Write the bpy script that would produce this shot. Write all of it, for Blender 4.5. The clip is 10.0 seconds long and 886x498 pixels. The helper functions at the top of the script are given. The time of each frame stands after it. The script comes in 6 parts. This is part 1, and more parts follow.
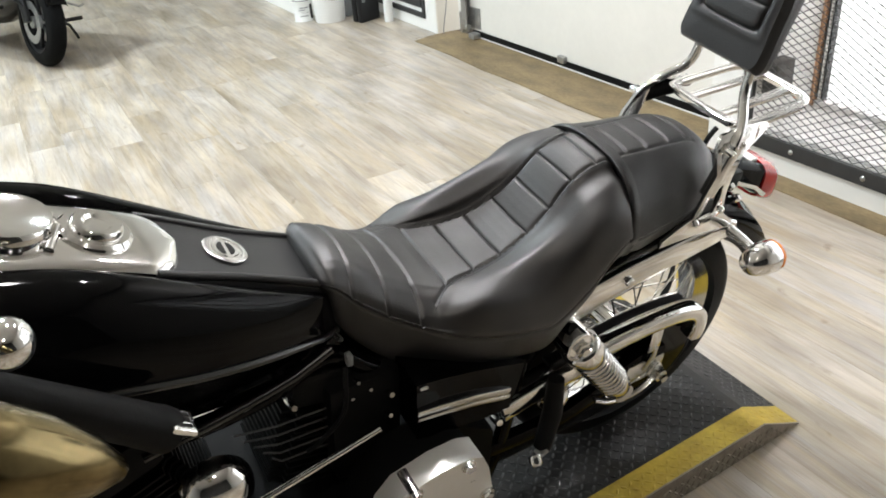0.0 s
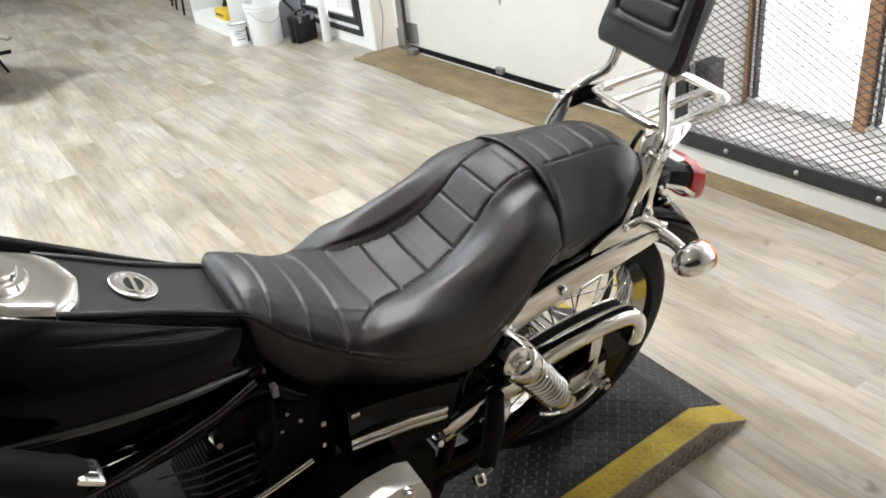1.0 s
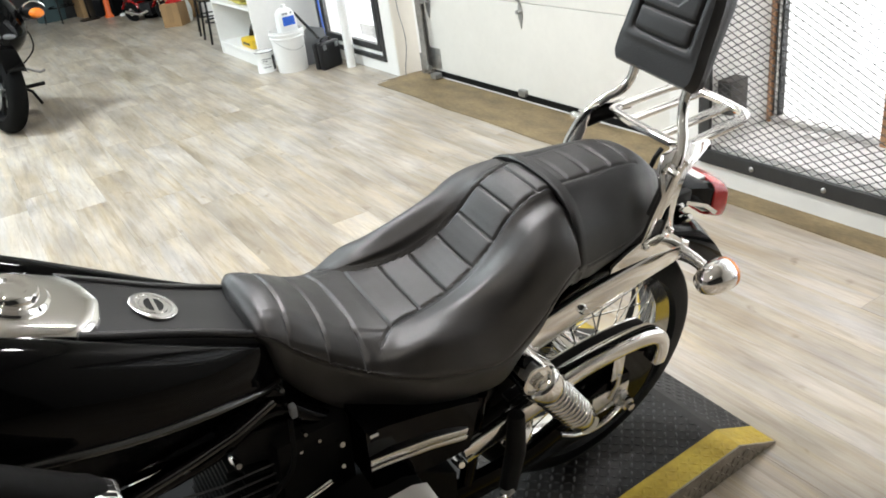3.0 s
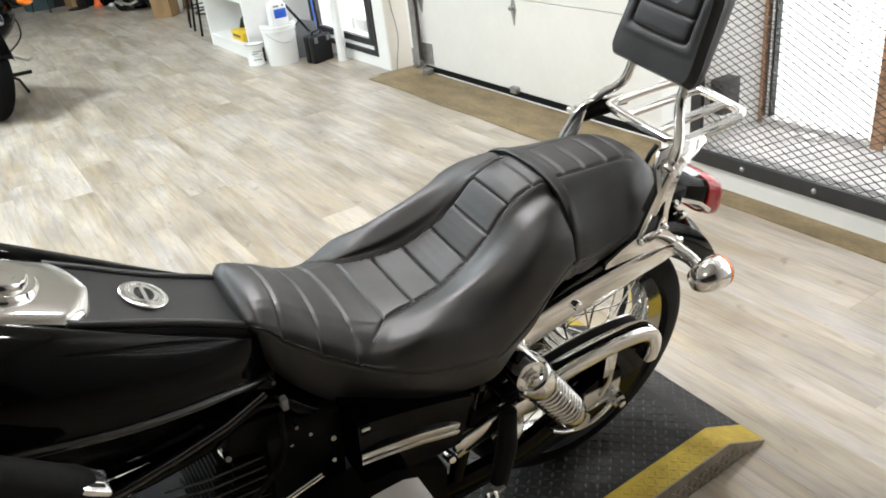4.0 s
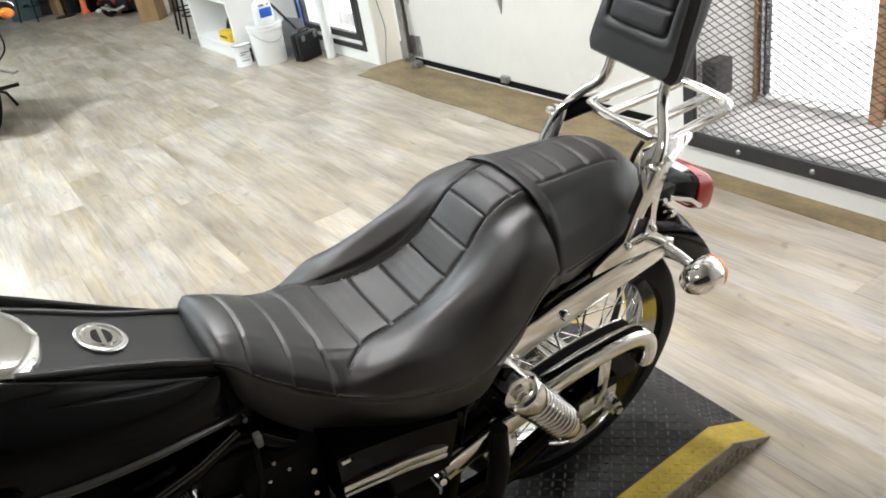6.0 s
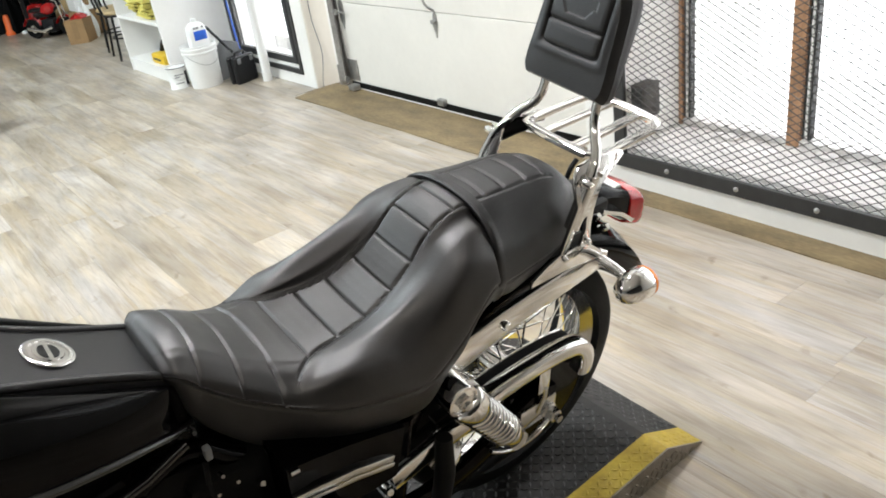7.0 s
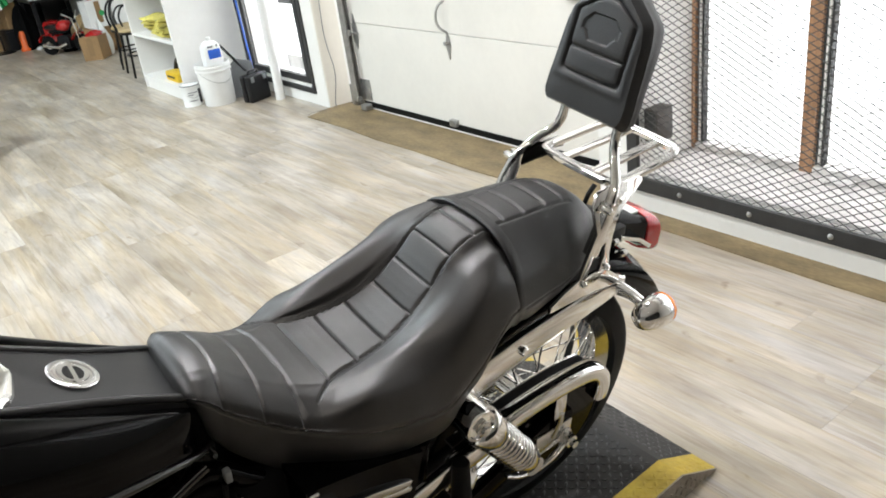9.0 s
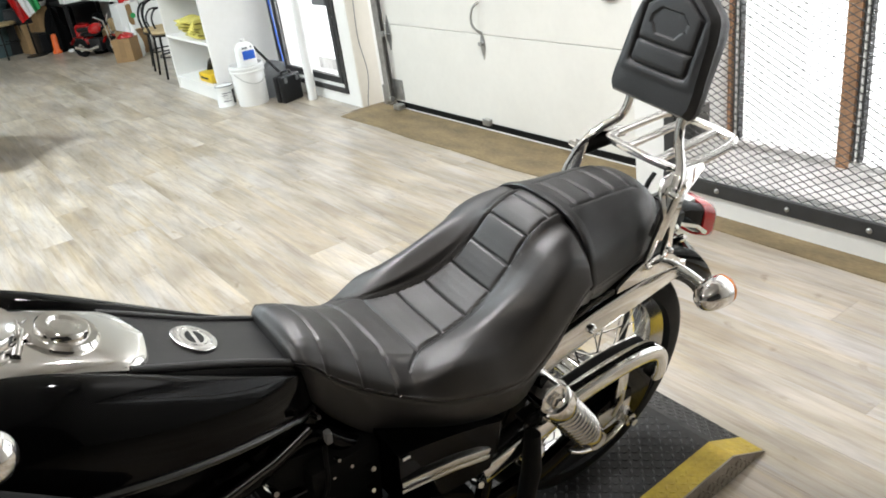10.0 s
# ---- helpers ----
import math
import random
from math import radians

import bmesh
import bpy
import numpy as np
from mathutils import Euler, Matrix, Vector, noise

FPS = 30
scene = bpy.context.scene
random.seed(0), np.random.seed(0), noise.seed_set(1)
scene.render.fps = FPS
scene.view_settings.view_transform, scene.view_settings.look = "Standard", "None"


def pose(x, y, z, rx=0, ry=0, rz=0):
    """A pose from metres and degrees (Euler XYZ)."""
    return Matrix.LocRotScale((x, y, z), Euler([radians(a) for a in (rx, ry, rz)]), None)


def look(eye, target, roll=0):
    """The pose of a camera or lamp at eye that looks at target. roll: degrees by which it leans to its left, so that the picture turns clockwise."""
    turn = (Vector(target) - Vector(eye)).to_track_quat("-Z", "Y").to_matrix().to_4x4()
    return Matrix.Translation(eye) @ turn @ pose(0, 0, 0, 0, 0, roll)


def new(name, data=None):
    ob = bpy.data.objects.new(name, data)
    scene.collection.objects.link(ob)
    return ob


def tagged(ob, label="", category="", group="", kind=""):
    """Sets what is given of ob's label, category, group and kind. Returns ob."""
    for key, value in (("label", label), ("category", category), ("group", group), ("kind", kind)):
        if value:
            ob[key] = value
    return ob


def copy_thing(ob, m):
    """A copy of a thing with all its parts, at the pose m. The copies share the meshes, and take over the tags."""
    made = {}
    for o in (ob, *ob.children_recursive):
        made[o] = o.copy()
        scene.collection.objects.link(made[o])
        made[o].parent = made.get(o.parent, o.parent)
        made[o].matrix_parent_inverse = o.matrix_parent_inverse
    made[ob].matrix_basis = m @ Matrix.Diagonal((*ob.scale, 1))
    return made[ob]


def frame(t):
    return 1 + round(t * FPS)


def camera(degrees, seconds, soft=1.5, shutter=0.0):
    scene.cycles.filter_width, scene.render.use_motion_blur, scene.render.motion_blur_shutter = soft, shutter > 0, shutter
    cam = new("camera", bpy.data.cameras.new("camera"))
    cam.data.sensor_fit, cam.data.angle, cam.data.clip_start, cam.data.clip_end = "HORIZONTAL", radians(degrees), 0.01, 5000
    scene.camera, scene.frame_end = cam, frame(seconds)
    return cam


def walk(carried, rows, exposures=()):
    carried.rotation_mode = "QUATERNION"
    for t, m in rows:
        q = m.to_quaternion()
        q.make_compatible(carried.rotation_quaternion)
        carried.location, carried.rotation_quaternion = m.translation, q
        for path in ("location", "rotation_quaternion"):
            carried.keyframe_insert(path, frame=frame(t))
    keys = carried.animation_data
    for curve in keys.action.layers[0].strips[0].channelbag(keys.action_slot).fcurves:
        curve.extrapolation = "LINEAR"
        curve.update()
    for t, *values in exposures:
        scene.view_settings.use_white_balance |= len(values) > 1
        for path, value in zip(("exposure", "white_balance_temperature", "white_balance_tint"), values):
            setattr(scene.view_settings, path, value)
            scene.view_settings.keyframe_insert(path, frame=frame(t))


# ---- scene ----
cam = camera(58.0, 10.0, 1.8)
PATH = [
    (0, (0.07, 0.0637, 1.4351), (0.8598, 1.6179, 0.4557), -5.26),
    (0.5, (0.1156, 0.0577, 1.4322), (1.0022, 1.5816, 0.4873), -5.78),
    (1, (0.1318, 0.0631, 1.4184), (1.0211, 1.5781, 0.4617), -7.01),
    (1.5, (0.1277, 0.0545, 1.4265), (0.9903, 1.6202, 0.5301), -7.81),
    (2, (0.1446, 0.0471, 1.4126), (1.0267, 1.597, 0.5069), -7.92),
    (3.5, (0.1404, 0.0585, 1.4086), (0.9829, 1.6374, 0.516), -8.66),
    (4, (0.1351, 0.0649, 1.401), (1.0118, 1.6174, 0.4946), -7.22),
    (4.5, (0.1184, 0.0579, 1.401), (0.9789, 1.6131, 0.4839), -6.37),
    (5, (0.1307, 0.0666, 1.3915), (0.9771, 1.5895, 0.4109), -7.04),
    (5.5, (0.2188, 0.111, 1.4036), (1.0252, 1.6792, 0.4585), -9.96),
    (7, (0.1814, 0.0713, 1.4146), (1.1831, 1.5482, 0.511), -8.66),
    (7.5, (0.1587, 0.0734, 1.4327), (1.19, 1.5689, 0.5959), -7.37),
    (8, (0.1528, 0.0782, 1.4376), (1.1605, 1.5979, 0.618), -8.3),
    (8.5, (0.1698, 0.0731, 1.4383), (1.2085, 1.5692, 0.6112), -9.55),
    (9, (0.165, 0.0842, 1.4293), (1.1708, 1.584, 0.568), -8.08),
    (9.5, (0.1452, 0.1, 1.4264), (1.1415, 1.5983, 0.553), -7.8),
    (10, (0.025, 0.0782, 1.4425), (1.0039, 1.6019, 0.594), -8.33),
]
walk(cam, [(t, look(eye, target, roll)) for t, eye, target, roll in PATH], exposures=[(0, 0.11), (10, 0.11)])

# ---- world and light ----
SUN_EL, SUN_ROT = radians(38), radians(75)
world = bpy.data.worlds.new("daylight")
scene.world = world
world.use_nodes = True
wn = world.node_tree.nodes
wn.clear()
w_out = wn.new("ShaderNodeOutputWorld")
w_bg = wn.new("ShaderNodeBackground")
w_sky = wn.new("ShaderNodeTexSky")
w_sky.sky_type, w_sky.sun_disc = "NISHITA", False
w_sky.sun_elevation, w_sky.sun_rotation = SUN_EL, SUN_ROT
w_bg.inputs["Strength"].default_value = 0.15
world.node_tree.links.new(w_sky.outputs[0], w_bg.inputs[0])
world.node_tree.links.new(w_bg.outputs[0], w_out.inputs[0])

sun_data = bpy.data.lights.new("sun", "SUN")
sun_data.energy, sun_data.angle, sun_data.color = 1.0, radians(10), (1, 0.96, 0.9)
new("sun", sun_data).matrix_world = look((12, -3, 10), (3, 4, 0))


def area_lamp(name, eye, target, sx, sy, watts, colour):
    d = bpy.data.lights.new(name, "AREA")
    d.shape, d.size, d.size_y, d.energy, d.color = "RECTANGLE", sx, sy, watts, colour
    ob = new(name, d)
    ob.matrix_world = look(eye, target)
    return ob


WINDOW_W, DOORWIN_W, LAMP_W = 23, 12, 66
area_lamp("window_daylight", (3.5, 0.9, 1.25), (0, 0.9, 0.9), 2.6, 2.0, WINDOW_W, (0.93, 0.97, 1.0))
area_lamp("glass_door_daylight", (3.4, 5.74, 1.1), (0, 5.74, 0.8), 0.95, 1.9, DOORWIN_W, (0.9, 0.95, 1.0))
LAMPS = [(0.2, -0.6, 0.20), (0.78, 1.62, 0.52), (-1.9, 1.6, 0.40), (1.90, 1.95, 0.48), (0.35, 3.65, 0.95), (-2.2, 4.2, 0.95)] + [(x, y, 1.42 if y < 7 else 0.95) for x in (-2.4, -0.4) for y in (6.5, 8.7)]


# ---- materials ----
def mat(name, colour, rough=0.5, metal=0.0, vary=0.15, scale=8.0, bump=0.0, bump_scale=60.0, coat=0.0, rough_vary=0.1,
        stretch=(1, 1, 1), per_object=0.0, second=None, spec=0.5):
    """Two scales of colour variation, a roughness variation and a fine relief."""
    m = bpy.data.materials.new(name)
    m.use_nodes = True
    nt = m.node_tree
    n, link = nt.nodes, nt.links.new
    b = n["Principled BSDF"]
    tc = n.new("ShaderNodeTexCoord")
    mp = n.new("ShaderNodeMapping")
    mp.inputs["Scale"].default_value = stretch
    link(tc.outputs["Object"], mp.inputs[0])
    big, fine = n.new("ShaderNodeTexNoise"), n.new("ShaderNodeTexNoise")
    big.inputs["Scale"].default_value, big.inputs["Detail"].default_value = scale, 4
    fine.inputs["Scale"].default_value, fine.inputs["Detail"].default_value = scale * 9, 3
    link(mp.outputs[0], big.inputs[0])
    link(mp.outputs[0], fine.inputs[0])
    add = n.new("ShaderNodeMath")
    add.operation = "MULTIPLY_ADD"
    add.inputs[1].default_value = 0.45
    link(fine.outputs[0], add.inputs[0])
    link(big.outputs[0], add.inputs[2])
    ramp = n.new("ShaderNodeValToRGB")
    ramp.color_ramp.elements[0].position, ramp.color_ramp.elements[1].position = 0.45, 1.0
    lo = [max(c * (1 - vary), 0) for c in colour]
    hi = second or [min(c * (1 + vary), 1) for c in colour]
    ramp.color_ramp.elements[0].color, ramp.color_ramp.elements[1].color = (*lo, 1), (*hi, 1)
    link(add.outputs[0], ramp.inputs[0])
    link(ramp.outputs[0], b.inputs["Base Color"])
    if per_object:
        oi = n.new("ShaderNodeObjectInfo")
        hsv = n.new("ShaderNodeHueSaturation")
        mr = n.new("ShaderNodeMapRange")
        mr.inputs[3].default_value, mr.inputs[4].default_value = 1 - per_object, 1 + per_object
        link(oi.outputs["Random"], mr.inputs[0])
        link(mr.outputs[0], hsv.inputs["Value"])
        link(ramp.outputs[0], hsv.inputs["Color"])
        link(hsv.outputs[0], b.inputs["Base Color"])
    rr = n.new("ShaderNodeMapRange")
    rr.inputs[1].default_value, rr.inputs[2].default_value = 0.3, 0.7
    rr.inputs[3].default_value, rr.inputs[4].default_value = max(rough * (1 - rough_vary), 0.02), min(rough * (1 + rough_vary), 1)
    link(big.outputs[0], rr.inputs[0])
    link(rr.outputs[0], b.inputs["Roughness"])
    b.inputs["Metallic"].default_value = metal
    b.inputs["Coat Weight"].default_value = coat
    b.inputs["Coat Roughness"].default_value = 0.04
    b.inputs["Specular IOR Level"].default_value = spec
    if bump:
        bt, bp = n.new("ShaderNodeTexNoise"), n.new("ShaderNodeBump")
        bt.inputs["Scale"].default_value, bt.inputs["Detail"].default_value = bump_scale, 5
        bp.inputs["Strength"].default_value, bp.inputs["Distance"].default_value = bump, 0.002
        link(mp.outputs[0], bt.inputs[0])
        link(bt.outputs[0], bp.inputs["Height"])
        link(bp.outputs[0], b.inputs["Normal"])
    return m


def plank_material():
    """Limed oak vinyl: long grain streaks, blotches, and a tone of its own for each plank."""
    m = bpy.data.materials.new("limed_oak_vinyl")
    m.use_nodes = True
    nt = m.node_tree
    n, link = nt.nodes, nt.links.new
    b = n["Principled BSDF"]
    tc, oi = n.new("ShaderNodeTexCoord"), n.new("ShaderNodeObjectInfo")
    geo = n.new("ShaderNodeNewGeometry")
    rnd = n.new("ShaderNodeMath")
    rnd.operation = "ADD"
    link(oi.outputs["Random"], rnd.inputs[0])
    link(geo.outputs["Random Per Island"], rnd.inputs[1])
    off = n.new("ShaderNodeVectorMath")
    off.operation = "SCALE"
    comb = n.new("ShaderNodeCombineXYZ")
    for i in range(3):
        link(rnd.outputs[0], comb.inputs[i])
    link(comb.outputs[0], off.inputs[0])
    off.inputs["Scale"].default_value = 37.0
    vadd = n.new("ShaderNodeVectorMath")
    link(tc.outputs["Object"], vadd.inputs[0])
    link(off.outputs[0], vadd.inputs[1])

    def noise_of(stretch, scale, detail, dist=0.0):
        mp, t = n.new("ShaderNodeMapping"), n.new("ShaderNodeTexNoise")
        mp.inputs["Scale"].default_value = stretch
        t.inputs["Scale"].default_value, t.inputs["Detail"].default_value, t.inputs["Distortion"].default_value = scale, detail, dist
        link(vadd.outputs[0], mp.inputs[0])
        link(mp.outputs[0], t.inputs[0])
        return t

    def ramp_of(src, stops):
        r = n.new("ShaderNodeValToRGB")
        e = r.color_ramp.elements
        e[0].position, e[0].color = stops[0][0], (*stops[0][1], 1)
        e[1].position, e[1].color = stops[1][0], (*stops[1][1], 1)
        link(src.outputs[0], r.inputs[0])
        return r

    def times(a, c, f=1.0):
        x = n.new("ShaderNodeMixRGB")
        x.blend_type = "MULTIPLY"
        x.inputs[0].default_value = f
        link(a.outputs[0], x.inputs[1])
        link(c.outputs[0], x.inputs[2])
        return x

    streak = noise_of((14, 1.2, 1), 1.6, 5, 0.7)
    vein = noise_of((24, 1.5, 1), 2.0, 6, 0.9)
    cloud = noise_of((3.0, 1.1, 1), 1.7, 4, 0.5)
    knot = noise_of((9, 4.5, 1), 2.0, 3, 0.5)
    patch = noise_of((3.4, 0.6, 1), 1.5, 4, 0.6)
    fine = noise_of((60, 3.0, 1), 4.5, 4)
    bands = ramp_of(streak, ((0.32, (0.472, 0.411, 0.314)), (0.66, (0.428, 0.402, 0.374))))
    veins = ramp_of(vein, ((0.46, (1, 1, 1)), (0.72, (0.60, 0.535, 0.46))))
    clouds = ramp_of(cloud, ((0.34, (0.74, 0.72, 0.695)), (0.62, (1.08, 1.075, 1.065))))
    patches = ramp_of(patch, ((0.36, (0.79, 0.74, 0.665)), (0.60, (1.07, 1.07, 1.08))))
    knots = ramp_of(knot, ((0.66, (1, 1, 1)), (0.80, (0.62, 0.55, 0.47))))
    mix = times(times(times(times(bands, veins, 0.60), clouds), knots), patches)
    fm = n.new("ShaderNodeMapRange")
    fm.inputs[1].default_value, fm.inputs[2].default_value = 0.3, 0.7
    fm.inputs[3].default_value, fm.inputs[4].default_value = 0.90, 1.07
    link(fine.outputs[0], fm.inputs[0])
    tone = n.new("ShaderNodeMapRange")
    frac = n.new("ShaderNodeMath")
    frac.operation = "FRACT"
    link(rnd.outputs[0], frac.inputs[0])
    tone.inputs[3].default_value, tone.inputs[4].default_value = 0.95, 1.05
    link(frac.outputs[0], tone.inputs[0])
    mul = n.new("ShaderNodeMath")
    mul.operation = "MULTIPLY"
    link(fm.outputs[0], mul.inputs[0])
    link(tone.outputs[0], mul.inputs[1])
    hsv = n.new("ShaderNodeHueSaturation")
    link(mix.outputs[0], hsv.inputs["Color"])
    link(mul.outputs[0], hsv.inputs["Value"])
    link(hsv.outputs[0], b.inputs["Base Color"])
    rg = n.new("ShaderNodeMapRange")
    rg.inputs[3].default_value, rg.inputs[4].default_value = 0.26, 0.40
    link(streak.outputs[0], rg.inputs[0])
    link(rg.outputs[0], b.inputs["Roughness"])
    bp = n.new("ShaderNodeBump")
    bp.inputs["Strength"].default_value, bp.inputs["Distance"].default_value = 0.25, 0.001
    link(fine.outputs[0], bp.inputs["Height"])
    link(bp.outputs[0], b.inputs["Normal"])
    return m


def emitter(name, colour, strength):
    m = bpy.data.materials.new(name)
    m.use_nodes = True
    b = m.node_tree.nodes["Principled BSDF"]
    b.inputs["Base Color"].default_value = (*colour, 1)
    b.inputs["Emission Color"].default_value = (*colour, 1)
    b.inputs["Emission Strength"].default_value = strength
    return m


def glass(name, colour=(1, 1, 1), rough=0.0, ior=1.45):
    m = bpy.data.materials.new(name)
    m.use_nodes = True
    b = m.node_tree.nodes["Principled BSDF"]
    b.inputs["Base Color"].default_value = (*colour, 1)
    b.inputs["Roughness"].default_value = rough
    b.inputs["IOR"].default_value = ior
    b.inputs["Transmission Weight"].default_value = 1.0
    return m


OAK = plank_material()
LEATHER = mat("black_leather", (0.0076, 0.0073, 0.0071), 0.47, vary=0.3, scale=14, bump=0.2, bump_scale=420, rough_vary=0.25, spec=0.80, second=(0.0120, 0.0104, 0.0096))
PILL = mat("black_smooth_leather", (0.0072, 0.0069, 0.0067), 0.46, vary=0.3, scale=14, bump=0.2, bump_scale=420, rough_vary=0.25, spec=0.45)
# Chrome tinted dark gold: the reflected yellow platform and floor are in the colour.
GOLDREF = mat("gold_reflection_chrome", (0.20, 0.155, 0.075), 0.18, metal=1.0, vary=0.3, scale=20, rough_vary=0.3)
PADL = mat("black_vinyl", (0.011, 0.011, 0.0115), 0.46, vary=0.3, scale=16, bump=0.25, bump_scale=380, rough_vary=0.15, spec=0.5)
TYRE = mat("sooty_black_tyre", (0.0025, 0.0025, 0.0025), 0.75, vary=0.3, scale=10, bump=0.15, bump_scale=160, spec=0.1)
THREAD = mat("black_thread", (0.012, 0.012, 0.012), 0.7)
CHROME = mat("chrome", (0.88, 0.87, 0.85), 0.09, metal=1.0, vary=0.04, scale=5, rough_vary=0.5)
SATIN = mat("polished_aluminium", (0.72, 0.71, 0.69), 0.2, metal=1.0, vary=0.06, scale=12, rough_vary=0.3)
COVER = mat("polished_aluminium_cover", (0.84, 0.83, 0.80), 0.33, metal=0.65, vary=0.04, scale=12, rough_vary=0.2)
STEEL = mat("galvanised_steel", (0.42, 0.42, 0.41), 0.42, metal=0.9, vary=0.25, scale=30, bump=0.1)
PAINT = mat("black_gloss_paint", (0.0012, 0.0012, 0.0013), 0.06, vary=0.2, scale=4, rough_vary=0.3, spec=0.13)
# Lit copy of the tank paint: lighter and glossier for the bead's highlight line.
BEAD = mat("black_paint_lit_bead", (0.004, 0.004, 0.004), 0.22, vary=0.2, scale=4, rough_vary=0.3, spec=0.75)
CONSOLE = mat("black_satin_console", (0.010, 0.010, 0.011), 0.36, vary=0.15, bump=0.12, bump_scale=500)
ENGINE = mat("black_wrinkle_engine", (0.002, 0.002, 0.002), 0.55, vary=0.3, scale=20, bump=0.3, bump_scale=300, spec=0.12)
FIN = mat("machined_fin_edge", (0.10, 0.10, 0.10), 0.4, metal=0.8)
RUBBER = mat("black_rubber", (0.004, 0.004, 0.004), 0.62, vary=0.3, scale=10, bump=0.15, bump_scale=200, spec=0.15)
PLASTIC = mat("black_plastic", (0.009, 0.009, 0.010), 0.4, vary=0.2, bump=0.05, spec=0.3)
PLATE = mat("worn_black_tread_plate", (0.010, 0.010, 0.011), 0.52, metal=0.1, vary=0.55, scale=9, bump=0.2, bump_scale=90, rough_vary=0.3,
            second=(0.036, 0.034, 0.032), spec=0.35)
# Tread bars paler than the plate: rubbed, plus the deck's grey sheen as colour.
LUG = mat("rubbed_sheen_tread_bar", (0.025, 0.025, 0.027), 0.36, metal=0.3, vary=0.5, scale=12, second=(0.10, 0.10, 0.10), spec=0.45)
YELLOW = mat("worn_yellow_paint", (0.50, 0.345, 0.022), 0.55, vary=0.4, scale=10, bump=0.2, bump_scale=90, second=(0.60, 0.43, 0.045))
BARE = mat("dirty_bare_tread_plate", (0.24, 0.21, 0.17), 0.45, metal=0.6, vary=0.45, scale=14, bump=0.2)
DIM = mat("near_black_wall", (0.022, 0.021, 0.02), 0.8, vary=0.15, scale=2, bump=0.06)
SIDEWALL = mat("grey_wall_paint", (0.36, 0.36, 0.35), 0.7, vary=0.06, scale=2, bump=0.06)
WALL = mat("white_wall_paint", (0.80, 0.79, 0.76), 0.6, vary=0.04, scale=2.5, bump=0.06, bump_scale=120)
JAMB = mat("cream_wall_paint", (0.72, 0.68, 0.60), 0.6, vary=0.05, scale=3, bump=0.06, bump_scale=120)
DOORSKIN = mat("off_white_door_skin", (0.74, 0.72, 0.67), 0.5, vary=0.04, scale=3, bump=0.08, bump_scale=260)
CEIL = mat("white_ceiling", (0.60, 0.595, 0.585), 0.8, vary=0.04, scale=2)
EARTH = mat("worn_brown_threshold", (0.175, 0.122, 0.060), 0.6, vary=0.4, scale=5, bump=0.5, bump_scale=60, stretch=(2, 0.8, 1), second=(0.30, 0.225, 0.118))
MESHMETAL = mat("dark_expanded_metal", (0.085, 0.083, 0.080), 0.5, metal=0.4, vary=0.3, scale=30)
ANGLE = mat("black_angle_iron", (0.022, 0.022, 0.022), 0.5, vary=0.4, scale=15, bump=0.15)
WOOD = mat("reddish_window_wood", (0.43, 0.235, 0.125), 0.55, vary=0.35, scale=6, stretch=(6, 6, 0.6), bump=0.2)
SILL = mat("dusty_white_sill", (0.72, 0.70, 0.68), 0.7, vary=0.25, scale=8, bump=0.2)
PANE = glass("clear_pane")
RED = mat("red_lens", (0.46, 0.010, 0.010), 0.16, vary=0.15, coat=0.1, spec=0.3)
AMBER = mat("amber_lens", (0.85, 0.22, 0.02), 0.15, vary=0.1, coat=0.5)
SUB = mat("subfloor", (0.06, 0.05, 0.035), 0.9)
WHITEP = mat("white_plastic", (0.78, 0.78, 0.76), 0.42, vary=0.05, scale=6)
BLUE = mat("blue_plastic", (0.02, 0.11, 0.55), 0.4, vary=0.2)
TAPE = mat("brown_tape", (0.25, 0.15, 0.065), 0.5, vary=0.1)
CARD = mat("cardboard", (0.30, 0.185, 0.085), 0.8, vary=0.15, scale=9)
GLOVE = mat("yellow_cloth", (0.62, 0.55, 0.14), 0.9, vary=0.35, scale=20, bump=0.4)
TOOLY = mat("yellow_tool_plastic", (0.75, 0.5, 0.03), 0.4, vary=0.1)
TAN = mat("tan_vinyl", (0.42, 0.31, 0.16), 0.55, vary=0.15)
BLACKP = mat("black_enamel", (0.006, 0.006, 0.006), 0.35, vary=0.2, spec=0.3)
DARKC = mat("black_cloth", (0.004, 0.004, 0.004), 0.9, vary=0.4, scale=12, bump=0.3, spec=0.08)
REDP = mat("red_gloss_paint", (0.42, 0.012, 0.012), 0.2, vary=0.2, coat=0.7)
ORANGE = mat("orange_plastic", (0.75, 0.13, 0.02), 0.5, vary=0.1)
GREEN = mat("green_cloth", (0.03, 0.30, 0.09), 0.8, vary=0.2)
TEAL = mat("grey_green_bin", (0.05, 0.085, 0.09), 0.5, vary=0.15)
GREY = mat("mid_grey_metal", (0.16, 0.165, 0.17), 0.45, vary=0.15)
BACKDROP = emitter("overcast_glow", (0.97, 0.985, 1.0), 1.12)
BULB = emitter("lit_lamp_disc", (1.0, 0.97, 0.92), 14)


# ---- mesh helpers ----
def part(name, bm, material, parent=None, label="", smooth=True):
    """Links a bmesh as one mesh object, under a thing where one is given."""
    me = bpy.data.meshes.new(name)
    bmesh.ops.recalc_face_normals(bm, faces=bm.faces[:])
    bm.to_mesh(me)
    bm.free()
    me.materials.append(material)
    if smooth:
        me.shade_smooth()
        me.set_sharp_from_angle(angle=radians(38))
    ob = new(name, me)
    ob.parent = parent
    if label:
        tagged(ob, label)
    return ob


